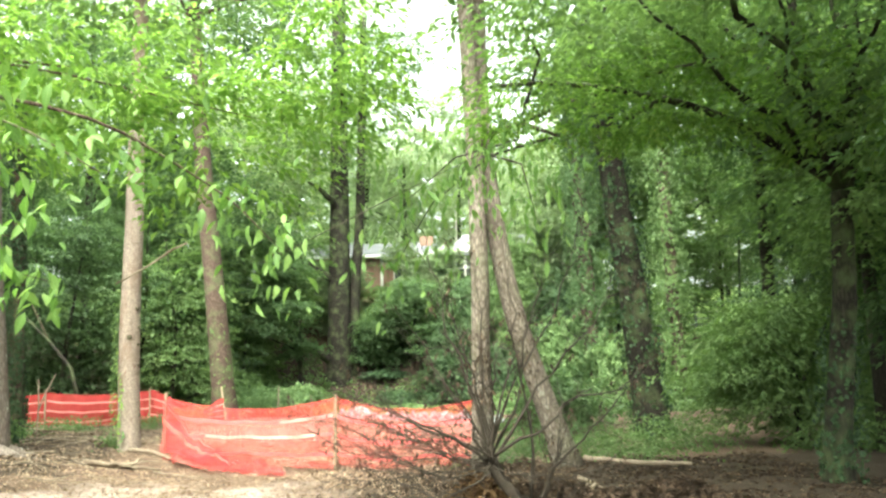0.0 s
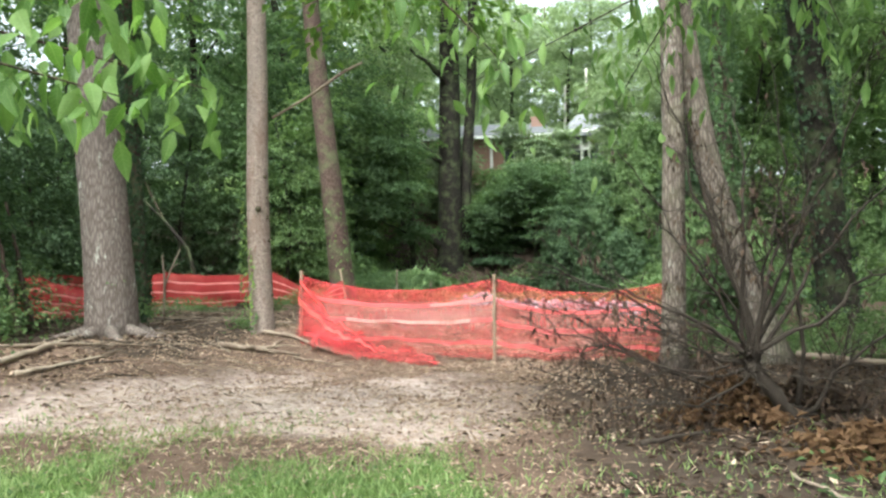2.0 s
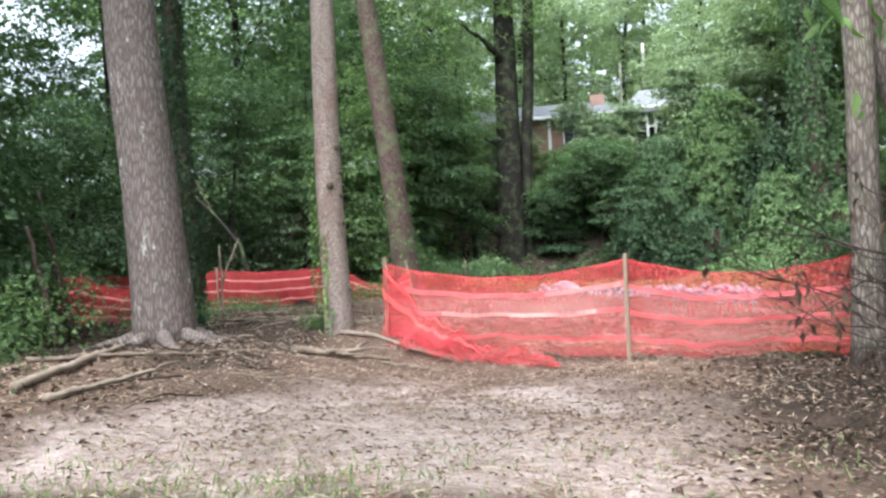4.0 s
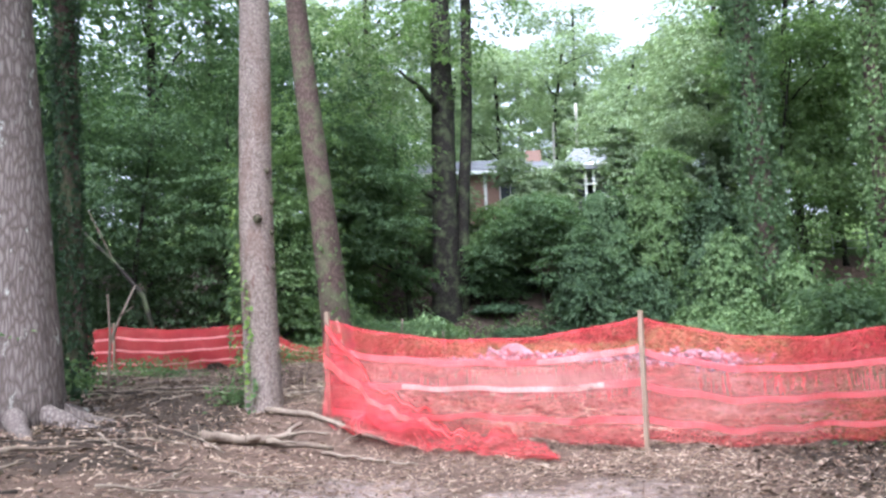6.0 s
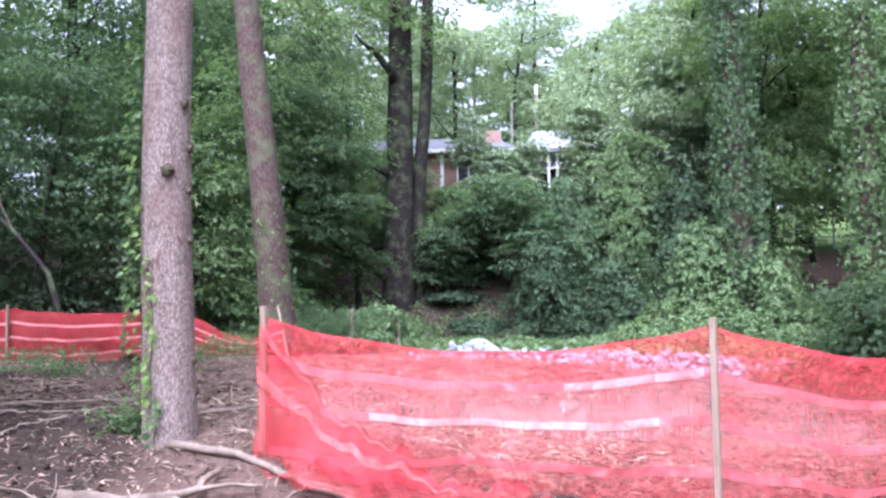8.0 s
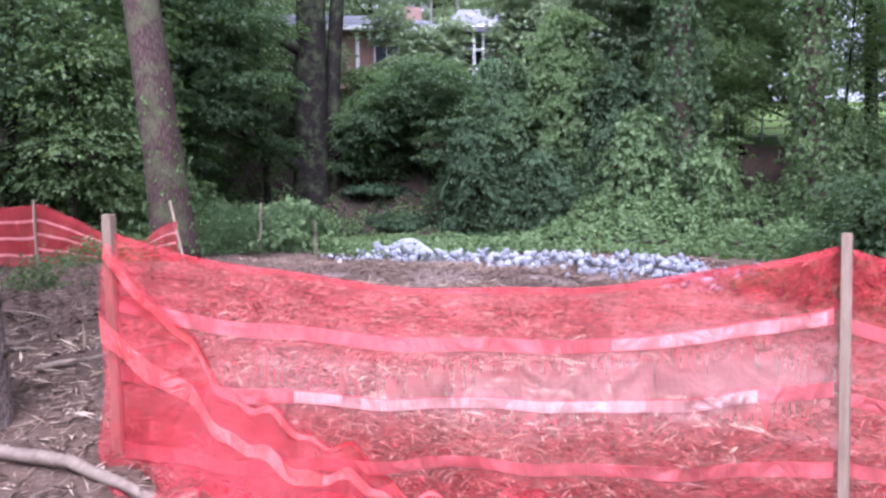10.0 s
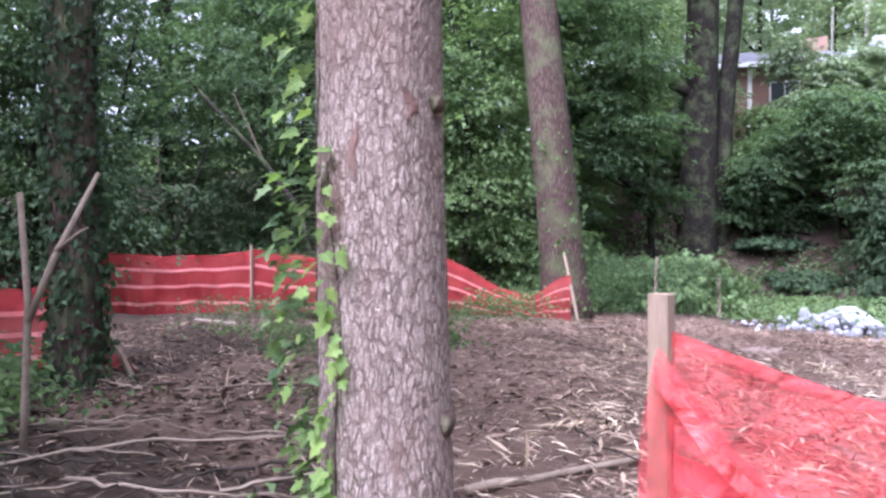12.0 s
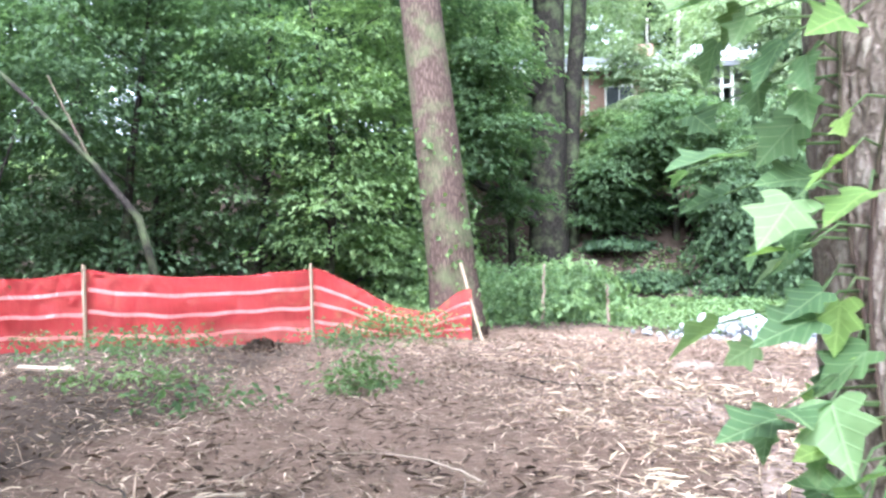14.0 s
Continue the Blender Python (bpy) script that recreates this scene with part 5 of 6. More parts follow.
for k, (x, y, wide, tall, n) in enumerate(spots):
    g = np.random.default_rng(520 + k)
    px, py = x + g.normal(size=n) * wide * 0.45, y + g.normal(size=n) * wide * 0.45
    c = np.stack([px, py, land(px, py) + tall * g.uniform(0.05, 1, n) ** 1.3], 1)
    v, q = sprays(c, 0.14, 4, 0.07, g, 0.6)
    tagged(place("weed_patch", np_mesh("weed_patch", v, q, (LEAF_VINE, LEAF_DEEP)[k % 2], False)), "patch of low green weeds on the ground", "weeds", "weeds of the clearing", "stuff")

for run, r in ((((-11.9, 27.1, 0.55), (-12.5, 27.1, 2.65), (-13.25, 27.1, 3.55), (-15.0, 27.1, 5.25)), 0.08), (((-15.9, 27.8, 0.6), (-15.8, 27.8, 2.0), (-15.3, 27.8, 3.3), (-14.9, 27.8, 4.4)), 0.05)):
    q = np.array(run)
    lt = thing("leaning_sapling", "slanting bare young trunk in the thicket", "tree")
    place("trunk", mixed_mesh("trunk", [tube(q, np.linspace(r, r * 0.4, len(q)), 9, 0.05, 1)], BARK_DARK), lt)
    e = unit(q[2] - q[1]) * 0.9
    place("limb", mixed_mesh("limb", [tube([q[1], q[1] + e * 0.5 + np.array([-0.5, 0, 0.6]), q[1] + e + np.array([-0.9, 0, 1.6])], [r * 0.5, r * 0.35, r * 0.2], 7)], BARK_BROWN), lt)


# ---- boughs that hang over the path ----
def broad_leaf(name, length, width, material, seed):
    """A broad pointed leaf with a drooping tip, cupped along its rib."""
    g = np.random.default_rng(seed)
    bm = bmesh.new()
    rows, bend = [], g.uniform(0.15, 0.55)
    for t, w in ((0.0, 0.02), (0.18, 0.55), (0.42, 1.0), (0.68, 0.75), (0.88, 0.3), (1.0, 0.0)):
        z = -bend * length * t * t
        cup = width * 0.5 * w * 0.35
        rows.append([bm.verts.new((s * width * 0.5 * w, t * length, z + abs(s) * cup)) for s in (-1, 0, 1)] if w > 0.01 else [bm.verts.new((0, t * length, z))])
    for a, b in zip(rows, rows[1:]):
        for k in range(2):
            bm.faces.new((a[k], a[k + 1], b[k + 1], b[k]) if len(b) == 3 else (a[k], a[k + 1], b[0]))
    me = bpy.data.meshes.new(name)
    bm.to_mesh(me)
    bm.free()
    me.materials.append(material)
    me.polygons.foreach_set("use_smooth", [True] * len(me.polygons))
    return me


def hang_leaves(parent, meshes, run, n, spread, g, droop=0.7, size=(0.6, 1.25)):
    run = np.array(run)
    for k in range(n):
        t = g.uniform(0.25, 1) * (len(run) - 1)
        at = np.array([np.interp(t, np.arange(len(run)), run[:, i]) for i in range(3)]) + g.normal(size=3) * spread
        tip = Vector((g.normal() * 0.7, g.normal() * 0.7, -droop)).normalized()
        up = Vector((g.normal() * 0.5, g.normal() * 0.5, 1))
        up = (up - tip * up.dot(tip)).normalized()
        ob = place("leaf", meshes[int(g.integers(len(meshes)))], parent)
        ob.matrix_world = Matrix.Translation(at) @ Matrix((tip.cross(up), tip, up)).transposed().to_4x4() @ Matrix.Scale(g.uniform(*size), 4)


over = thing("overhanging_tree", "tree whose broad-leaved boughs hang over the turf", "tree")
p, r = trunk_run([(-8.6, 5.4, 0.1), (-8.5, 5.4, 4), (-8.2, 5.6, 8)], 0.24, 0.15)
place("trunk", mixed_mesh("trunk", [tube(p, r, 16, 0.03, 2)], BARK_BROWN), over)
BROAD = [broad_leaf("leaf", 0.165, 0.07, LEAF_BOUGH, k) for k in range(6)]
g = np.random.default_rng(600)
BOUGHS = [((-8.4, 5.4, 3.2), (-5.8, 6.0, 3.1), (-4.4, 6.4, 2.62), (-3.5, 6.6, 2.36)), ((-5.2, 6.2, 2.95), (-3.9, 5.9, 2.8), (-2.9, 5.8, 2.62)), ((-5.0, 6.2, 2.9), (-4.1, 6.9, 2.75), (-3.3, 7.15, 2.52)),
          ((-8.3, 5.5, 4.2), (-5.0, 6.4, 4.2), (-3.4, 6.6, 3.7), (-2.6, 6.4, 3.2)), ((-5.0, 6.4, 4.2), (-3.2, 7.6, 4.1), (-2.2, 8.4, 3.5), (-1.7, 8.5, 2.95))]
for k, run in enumerate(BOUGHS):
    q = np.array(run)
    t = np.linspace(0, len(q) - 1, 16)
    pts = np.stack([np.interp(t, np.arange(len(q)), q[:, i]) for i in range(3)], 1)
    for _ in range(2):
        pts[1:-1] = (pts[:-2] + 2 * pts[1:-1] + pts[2:]) / 4
    place("bough", mixed_mesh("bough", [tube(pts, np.linspace(0.024 if len(run) > 3 else 0.010, 0.003, 16), 7, 0.05, k)], BARK_BROWN), over)
    hang_leaves(over, BROAD, run, (175, 125, 120, 150, 125)[k], (0.20, 0.20, 0.18, 0.26, 0.26)[k], g)
balls = [(-4.2, 8.6, 4.9, 1.5, 1.2, 0.8), (-2.6, 9.6, 4.5, 1.2, 1.0, 0.75), (-5.4, 9.6, 5.2, 1.4, 1.2, 0.9), (-3.6, 10.4, 5.6, 1.6, 1.2, 0.8), (-1.5, 9.9, 5.2, 1.2, 1.1, 0.7), (-5.0, 7.0, 4.9, 1.5, 1.2, 0.9), (-6.5, 8.6, 4.6, 1.4, 1.2, 1.0), (-1.2, 10.2, 6.3, 0.9, 0.9, 0.7)]
v, q = crown_leaves(balls, 470, 22, 0.135, np.random.default_rng(601), 0.5, 0.48)
place("crown", np_mesh("crown", v, q, LEAF_NEAR, False), over, "sunlit hanging leaves", "stuff")
for run in (((-8.3, 5.6, 5.0), (-6, 7.4, 5.0), (-4, 8.8, 5.0), (-2.2, 9.8, 4.8)), ((-6, 7.4, 5.0), (-5, 9.2, 5.4), (-3.4, 10.4, 5.6))):
    place("bough", mixed_mesh("bough", [tube(np.array(run), np.linspace(0.035, 0.006, len(run)), 8)], BARK_BROWN), over)
place("twig", mixed_mesh("twig", [tube([(-2.85, 9.14, 3.2), (-3.0, 9.1, 3.12), (-3.25, 9.07, 2.94), (-3.56, 9.03, 2.76)], [0.010, 0.013, 0.012, 0.009], 8, 0.06, 4)], TWIG), over, "bare pale broken twig")

drape = thing("maple_bough", "drooping bough with narrow leaves above the dead bush", "branch")
g = np.random.default_rng(610)
NARROW = [broad_leaf("leaf", 0.17, 0.056, LEAF_BOUGH, 20 + k) for k in range(4)]
for k, run in enumerate((((1.6, 11.4, 5.0), (0.6, 10.9, 4.6), (-0.2, 10.6, 3.9), (-0.7, 10.6, 3.1)), ((1.0, 11.2, 4.9), (0.1, 10.3, 4.4), (-0.5, 10.0, 3.8)), ((0.6, 10.9, 4.6), (0.9, 10.0, 4.2), (1.0, 9.6, 3.4)), ((-0.6, 9.0, 3.6), (-1.4, 8.6, 3.1), (-1.9, 8.4, 2.82)),
                         ((1.6, 11.4, 5.0), (0.5, 10.4, 4.5), (-0.6, 9.0, 3.6)))):
    place("twig", mixed_mesh("twig", [tube(np.array(run), np.linspace(0.007 if k > 2 else 0.020, 0.003, len(run)), 6)], TWIG_DARK), drape)
    hang_leaves(drape, NARROW, run, (190, 120, 130, 24, 30)[k], 0.32, g, 1.3)
place("limb", mixed_mesh("limb", [tube([(0.72, 15.0, 6.2), (1.3, 13.4, 5.9), (1.6, 11.4, 5.0)], [0.06, 0.045, 0.022], 8)], TWIG_DARK), drape)
for run in (((1.3, 13.4, 5.9), (2.8, 12.2, 6.1), (4.6, 11.0, 6.1), (6.0, 10.4, 6.2)), ((1.3, 13.4, 5.9), (1.4, 11.4, 6.2), (1.0, 10.4, 6.3))):
    place("limb", mixed_mesh("limb", [tube(np.array(run), np.linspace(0.035, 0.008, len(run)), 7)], TWIG_DARK), drape)
v, q = crown_leaves([(1.5, 11.6, 5.6, 1.4, 1.3, 0.7), (3.2, 11.6, 5.5, 1.5, 1.3, 0.7), (4.9, 10.8, 5.4, 1.5, 1.4, 0.8), (6.4, 12.0, 5.6, 1.6, 1.5, 1.0), (4.0, 13.0, 6.3, 1.6, 1.4, 0.8)], 380, 22, 0.135, np.random.default_rng(612), 0.5, 0.48)
place("crown", np_mesh("crown", v, q, LEAF_NEAR, False), drape, "light green hanging leaves", "stuff")


# ---- the dead bush ----
def dead_bush():
    top = thing("dead_bush", "tangled dead bush with dry hanging leaves by the clearing", "bush")
    g = np.random.default_rng(620)
    root = np.array([0.85, 10.4, float(land(0.85, 10.4)) - 0.05])
    fork = np.array([0.35, 10.2, 0.68])
    ends = [(-1.56, 9.9, 1.07), (-1.3, 10.1, 0.57), (-1.0, 10.3, 1.2), (-0.7, 9.8, 0.67), (-0.4, 10.5, 1.0), (-0.11, 10.3, 2.87), (0.63, 10.2, 3.3), (0.9, 10.3, 2.4), (-0.3, 10.4, 3.3), (1.24, 10.1, 1.3), (0.3, 10.2, 3.0),
            (1.8, 10.3, 0.6), (1.9, 9.6, 1.5), (-0.9, 9.3, 0.5), (0.1, 9.3, 0.9), (1.5, 9.2, 0.35), (2.6, 10.6, 1.9), (2.2, 11.0, 2.8), (-0.2, 9.7, 1.6), (0.0, 10.1, 2.2), (1.1, 9.9, 3.0), (-0.6, 10.2, 2.4), (1.6, 10.6, 3.4), (0.5, 9.8, 2.0),
            (-1.75, 10.1, 1.32), (-1.3, 9.9, 0.92), (-1.0, 9.7, 1.48), (-1.2, 9.7, 0.78), (-1.5, 10.4, 1.6), (-0.6, 9.5, 1.15)]
    place("stump", mixed_mesh("stump", [tube(curve_points(root, fork, 7, 0.05, g), np.linspace(0.075, 0.05, 7), 9, 0.08, 1)], TWIG_DARK), top)
    dry = []
    for k, e in enumerate(ends):
        start = fork + g.normal(size=3) * 0.04 if k % 3 else root + np.array([g.normal() * 0.15, g.normal() * 0.15, 0.1])
        c = curve_points(start, e, 12, 0.055, g)
        c[:, 2] -= 0.12 * np.sin(np.linspace(0, np.pi, 12)) * (1 if e[2] < 1.4 else -0.3)
        pieces = [tube(c, np.linspace(0.024 if e[2] > 1.4 else 0.014, 0.004, 12), 6, 0.05, k)]
        for m in range(14):
            at = c[int(g.integers(3, 12))]
            way = unit(unit(np.array(e) - start) + g.normal(size=3) * 0.65)
            tip = at + way * g.uniform(0.2, 0.6)
            cc = curve_points(at, tip, 6, 0.12, g)
            pieces.append(tube(cc, np.linspace(0.006, 0.002, 6), 4))
            for _ in range(2):
                t2 = cc[int(g.integers(2, 6))]
                pieces.append(tube(curve_points(t2, t2 + unit(way + g.normal(size=3) * 0.8) * g.uniform(0.08, 0.25), 4, 0.1, g), np.linspace(0.003, 0.0015, 4), 3))
            if g.uniform() < 0.55:
                dry.append(tip)
        place("branch", mixed_mesh("branch", pieces, TWIG_DARK), top)
    d = np.array(dry)
    v, q = sprays(d - np.array([0, 0, 0.04]), 0.07, 4, 0.075, g, 1.2, 1.6, 0.4)
    place("dry_leaves", np_mesh("dry_leaves", v, q, LEAF_DRY, False), top, "curled brown leaves on the twigs", "stuff")


dead_bush()


def litter_heap(x, y, wide, tall, n, seed):
    g = np.random.default_rng(seed)
    px, py = x + g.normal(size=n) * wide * 0.42, y + g.normal(size=n) * wide * 0.35
    hump = tall * np.exp(-(((px - x) / wide) ** 2 + ((py - y) / wide) ** 2) * 3)
    at = np.stack([px, py, land(px, py) + hump * g.uniform(0.5, 1, n) + 0.012], 1)
    s = g.uniform(0.06, 0.13, n)
    v, q = leaf_blades(at, g.normal(size=(n, 3)) * np.array([1, 1, 0.5]), g.normal(size=(n, 3)) * 0.5 + np.array([0, -0.2, 1]), s, s * 0.5, 0.4)
    tagged(place("leaf_heap", np_mesh("leaf_heap", v, q, LEAF_RUST if seed < 642 else LEAF_DRY, False)), "heap of rust-brown dead leaves under the bush", "dead leaves", "dead leaf heaps", "stuff")


for k, (x, y, w, t, n) in enumerate(((0.2, 10.4, 0.55, 0.45, 1500), (0.9, 9.0, 0.6, 0.22, 1100), (1.6, 9.6, 0.8, 0.3, 1600), (1.2, 11.2, 0.9, 0.3, 1400), (-10.0, 25.4, 0.3, 0.2, 160), (2.6, 10.6, 1.0, 0.35, 1500))):
    litter_heap(x, y, w, t, n, 640 + k)


# ---- fallen wood ----
def fallen(points, r0, r1, seed, label, forks=2, material=None, name="fallen_branch", category="branch", sides=9):
    g = np.random.default_rng(seed)
    top = thing(name, label, category, group="fallen wood")
    q = np.array(points, float)
    t = np.linspace(0, len(q) - 1, 14)
    c = np.stack([np.interp(t, np.arange(len(q)), q[:, i]) for i in range(3)], 1)
    c[1:-1] += g.normal(size=(12, 3)) * np.array([0.012, 0.012, 0.006])
    place("stem", mixed_mesh("stem", [tube(c, np.linspace(r0, r1, 14), sides, 0.07, seed)], material or TWIG), top)
    for k in range(forks):
        at = c[int(g.integers(4, 12))]
        way = unit(np.array([*(c[-1] - c[0])[:2], 0]) + np.append(g.normal(size=2) * np.linalg.norm(c[-1] - c[0]) * 0.6, 0))
        e = at + way * g.uniform(0.2, 0.5)
        e[2] = float(land(e[0], e[1])) + g.uniform(0.02, 0.14)
        place("side_branch", mixed_mesh("side_branch", [tube(curve_points(at, e, 6, 0.08, g), np.linspace(r0 * 0.5, r1 * 0.5, 6), 6, 0.06, k)], material or TWIG), top)
    return top


def lain(*xy, lift=0.03):
    return [(x, y, float(land(x, y)) + lift) for x, y in xy]


fallen(lain((-6.08, 15.92), (-5.5, 15.72), (-5.0, 15.5), (-4.4, 15.32), lift=0.05), 0.036, 0.014, 1, "long pale fallen branch at the tree's foot", 3)
fallen(lain((-6.32, 14.62), (-6.0, 14.82), (-5.8, 15.0), (-5.2, 15.15), lift=0.05), 0.055, 0.022, 2, "pale barkless forked branch on bare earth", 2)
fallen(lain((-5.95, 14.78), (-5.72, 15.2), (-5.6, 15.5), lift=0.08), 0.04, 0.02, 3, "short pale broken branch", 1)
fallen(lain((-5.3, 15.1), (-4.8, 14.98), (-4.35, 14.85)), 0.016, 0.008, 4, "thin bent stick on the earth", 1)
fallen(lain((-7.7, 11.4), (-7.7, 12.6), (-8.0, 13.7), lift=0.07), 0.05, 0.025, 5, "straight pale log lying up the bank", 1)
fallen(lain((-7.2, 11.1), (-7.0, 11.8), (-6.9, 12.6), lift=0.05), 0.035, 0.015, 6, "grey stick on the bank", 2)
fallen(lain((-8.2, 12.2), (-7.4, 12.9), (-6.9, 13.3), lift=0.05), 0.03, 0.014, 7, "grey stick on the bank", 2)
fallen(lain((2.3, 15.0), (3.0, 14.3), (3.7, 13.5), lift=0.12), 0.05, 0.03, 8, "pale fallen log behind the dead bush", 0)
fallen(lain((1.9, 13.3), (2.0, 12.4), (1.8, 11.8), lift=0.08), 0.04, 0.02, 9, "grey broken branch behind the dead bush", 2)
fallen(lain((0.1, 8.4), (0.35, 7.7), (0.7, 6.9)), 0.012, 0.006, 10, "thin bent stick on the earth", 1)
fallen(lain((-0.7, 9.5), (-0.2, 9.8), (0.3, 10.1), lift=0.05), 0.022, 0.01, 11, "dark stick under the bush", 1, TWIG_DARK)
fallen(lain((-6.3, 17.4), (-5.6, 18.2), (-5.1, 19.0), lift=0.03), 0.022, 0.008, 12, "curved grey stick on wood chips", 1)
fallen(lain((-8.3, 16.2), (-7.9, 17.0), (-7.3, 17.6), lift=0.08), 0.009, 0.006, 13, "springy pale twig in the brushwood", 2)
fallen(lain((-9.0, 15.9), (-8.5, 16.4), (-8.0, 17.6), lift=0.10), 0.008, 0.005, 14, "springy pale twig in the brushwood", 2)
g = np.random.default_rng(700)
for k in range(80):
    zone = k % 4
    if zone < 2:
        x, y = g.uniform(-9.2, -6.4), g.uniform(15.6, 19.0)
    elif zone == 2:
        x, y = g.uniform(-8.3, -5.6), g.uniform(11.5, 15.3)
    else:
        x, y = g.uniform(-7.5, 0.5), g.uniform(17, 25)
    a, ln = g.uniform(0, 6.28), g.uniform(0.4, 1.3)
    pts = lain((x, y), (x + 0.5 * ln * math.cos(a), y + 0.5 * ln * math.sin(a)), (x + ln * math.cos(a + 0.25), y + ln * math.sin(a + 0.25)), lift=g.uniform(0.015, 0.09))
    fallen(pts, g.uniform(0.006, 0.014), 0.003, 710 + k, "thin dead stick on the ground", int(g.integers(0, 3)), (TWIG, TWIG_DARK)[int(g.uniform() < 0.4)], "stick", "stick", 5)

forked = thing("forked_stick", "pale forked dead stem standing upright by the bank", "stick")
place("stem", mixed_mesh("stem", [tube([(-8.33, 16.88, 0.5), (-8.30, 16.86, 1.0), (-8.28, 16.85, 1.5), (-8.29, 16.8, 2.02)], [0.021, 0.019, 0.017, 0.013], 9, 0.06, 1)], TWIG), forked)
place("fork", mixed_mesh("fork", [tube([(-8.28, 16.85, 1.42), (-8.2, 16.92, 1.72), (-8.05, 17.03, 2.13)], [0.019, 0.016, 0.010], 8, 0.06, 2)], TWIG), forked)
place("spur", mixed_mesh("spur", [tube([(-8.2, 16.92, 1.74), (-8.08, 16.95, 1.84), (-8.04, 16.96, 1.86)], [0.012, 0.009, 0.006], 6)], TWIG), forked)

for x, y, h, dx in ((-6.15, 29.6, 1.1, 0.05), (-4.95, 29.8, 0.75, -0.03), (-9.35, 14.3, 1.6, -0.4), (-9.9, 15.4, 2.2, -0.5)):
    z = float(land(x, y))
    fallen([(x, y, z - 0.05), (x + dx * 0.5, y, z + h * 0.5), (x + dx, y, z + h)], 0.03 if y > 20 else 0.05, 0.022, int(abs(x * 100)), "bare standing dead stem", 0, TWIG if y > 20 else BARK_BROWN, "bare_sapling", "tree")

board = part("board", box(0.55, 0.16, 0.025, (0, 0, 0), 0.004), TWIG, None)
board.matrix_world = pose(-11.62, 23.2, float(land(-11.62, 23.2)) + 0.05, 4, 6, 25)
tagged(board, "split pale board lying by the far fence", "board")


# ---- stones ----
def stone_mesh(seed, r=0.16):
    g = np.random.default_rng(seed)
    bm = bmesh.new()
    bmesh.ops.create_icosphere(bm, subdivisions=2, radius=r)
    cuts = [(Vector(unit(g.normal(size=3))), g.uniform(0.62, 0.9)) for _ in range(9)]
    for vert in bm.verts:
        for n_, d_ in cuts:
            over_ = vert.co.dot(n_) - r * d_
            if over_ > 0:
                vert.co -= n_ * over_
        vert.co *= 1 + 0.08 * noise.noise(vert.co * 14 + Vector((seed, 0, 0)))
    me = bpy.data.meshes.new("rock")
    bm.to_mesh(me)
    bm.free()
    me.materials.append(STONE)
    return me


pile = thing("rock_pile", "bank of pale blue-grey crushed limestone rocks", "rocks")
STONES = [stone_mesh(k) for k in range(9)]
LINE = np.array([(-3.9, 28.1), (-2.8, 28.0), (-1.4, 27.3), (-0.2, 26.1), (0.7, 24.8), (1.2, 23.9)])
g = np.random.default_rng(720)
for k in range(290):
    t = g.uniform(0, 1) ** 0.9 * (len(LINE) - 1)
    c = np.array([np.interp(t, np.arange(len(LINE)), LINE[:, i]) for i in range(2)])
    off = g.normal(size=2) * np.array([0.36, 0.36])
    x, y = c + off
    high = 0.30 * math.exp(-(off @ off) / 0.22)
    ob = place("rock", STONES[int(g.integers(9))], pile)
    s = g.uniform(0.3, 0.7)
    ob.matrix_world = Matrix.Translation((x, y, float(land(x, y)) + high * g.uniform(0.3, 1) + 0.05 * s)) @ Euler(g.uniform(0, 6, 3)).to_matrix().to_4x4() @ Matrix.Diagonal((s, s * g.uniform(0.7, 1), s * g.uniform(0.6, 0.9), 1))
small = [np.array([v.co for v in STONES[k].vertices]) for k in range(3)]
faces = [np.array([list(f.vertices) for f in STONES[k].polygons]) for k in range(3)]
vs, fs, base = [], [], 0
for k in range(420):
    t = g.uniform(0, 1) * (len(LINE) - 1)
    c = np.array([np.interp(t, np.arange(len(LINE)), LINE[:, i]) for i in range(2)]) + g.normal(size=2) * 0.5
    m = k % 3
    v = small[m] @ np.array(Euler(g.uniform(0, 6, 3)).to_matrix()).T * g.uniform(0.15, 0.4) + np.array([*c, float(land(*c)) + 0.02 + 0.16 * math.exp(-((k % 7) - 3) ** 2)])
    vs.append(v)
    fs.append(faces[m] + base)
    base += len(v)
tagged(place("crushed_stone", np_mesh("crushed_stone", np.concatenate(vs), np.concatenate(fs), STONE, False)), "small crushed stone between the limestone rocks", "gravel", "", "stuff")
boulder = place("boulder", stone_mesh(40, 0.5))
boulder.matrix_world = Matrix.Translation((-2.95, 28.05, float(land(-2.95, 28.05)) + 0.2)) @ Euler((0.1, 0.1, 0.3)).to_matrix().to_4x4() @ Matrix.Diagonal((1.0, 0.5, 0.5, 1))
tagged(boulder, "smooth pale boulder among the limestone rocks", "boulder")


# ---- what lies on the ground ----
def strewn(name, n, xr, yr, length, width, material, label, category, seed, keep, tilt=0.18, lift=0.008, slim_fold=0.1):
    g = np.random.default_rng(seed)
    x, y = g.uniform(*xr, n), g.uniform(*yr, n)
    ok = g.uniform(0, 1, n) < keep(x, y)
    x, y = x[ok], y[ok]
    m = len(x)
    at = np.stack([x, y, land(x, y) + lift * g.uniform(0.3, 2.5, m)], 1)
    ln = g.uniform(*length, m)
    v, q = leaf_blades(at, np.concatenate([g.normal(size=(m, 2)), g.normal(size=(m, 1)) * tilt], 1), np.array([0, 0, 1]) + g.normal(size=(m, 3)) * 0.35, ln, g.uniform(*width, m), slim_fold)
    tagged(place(name, np_mesh(name, v, q, material, False)), label, category, "", "stuff")


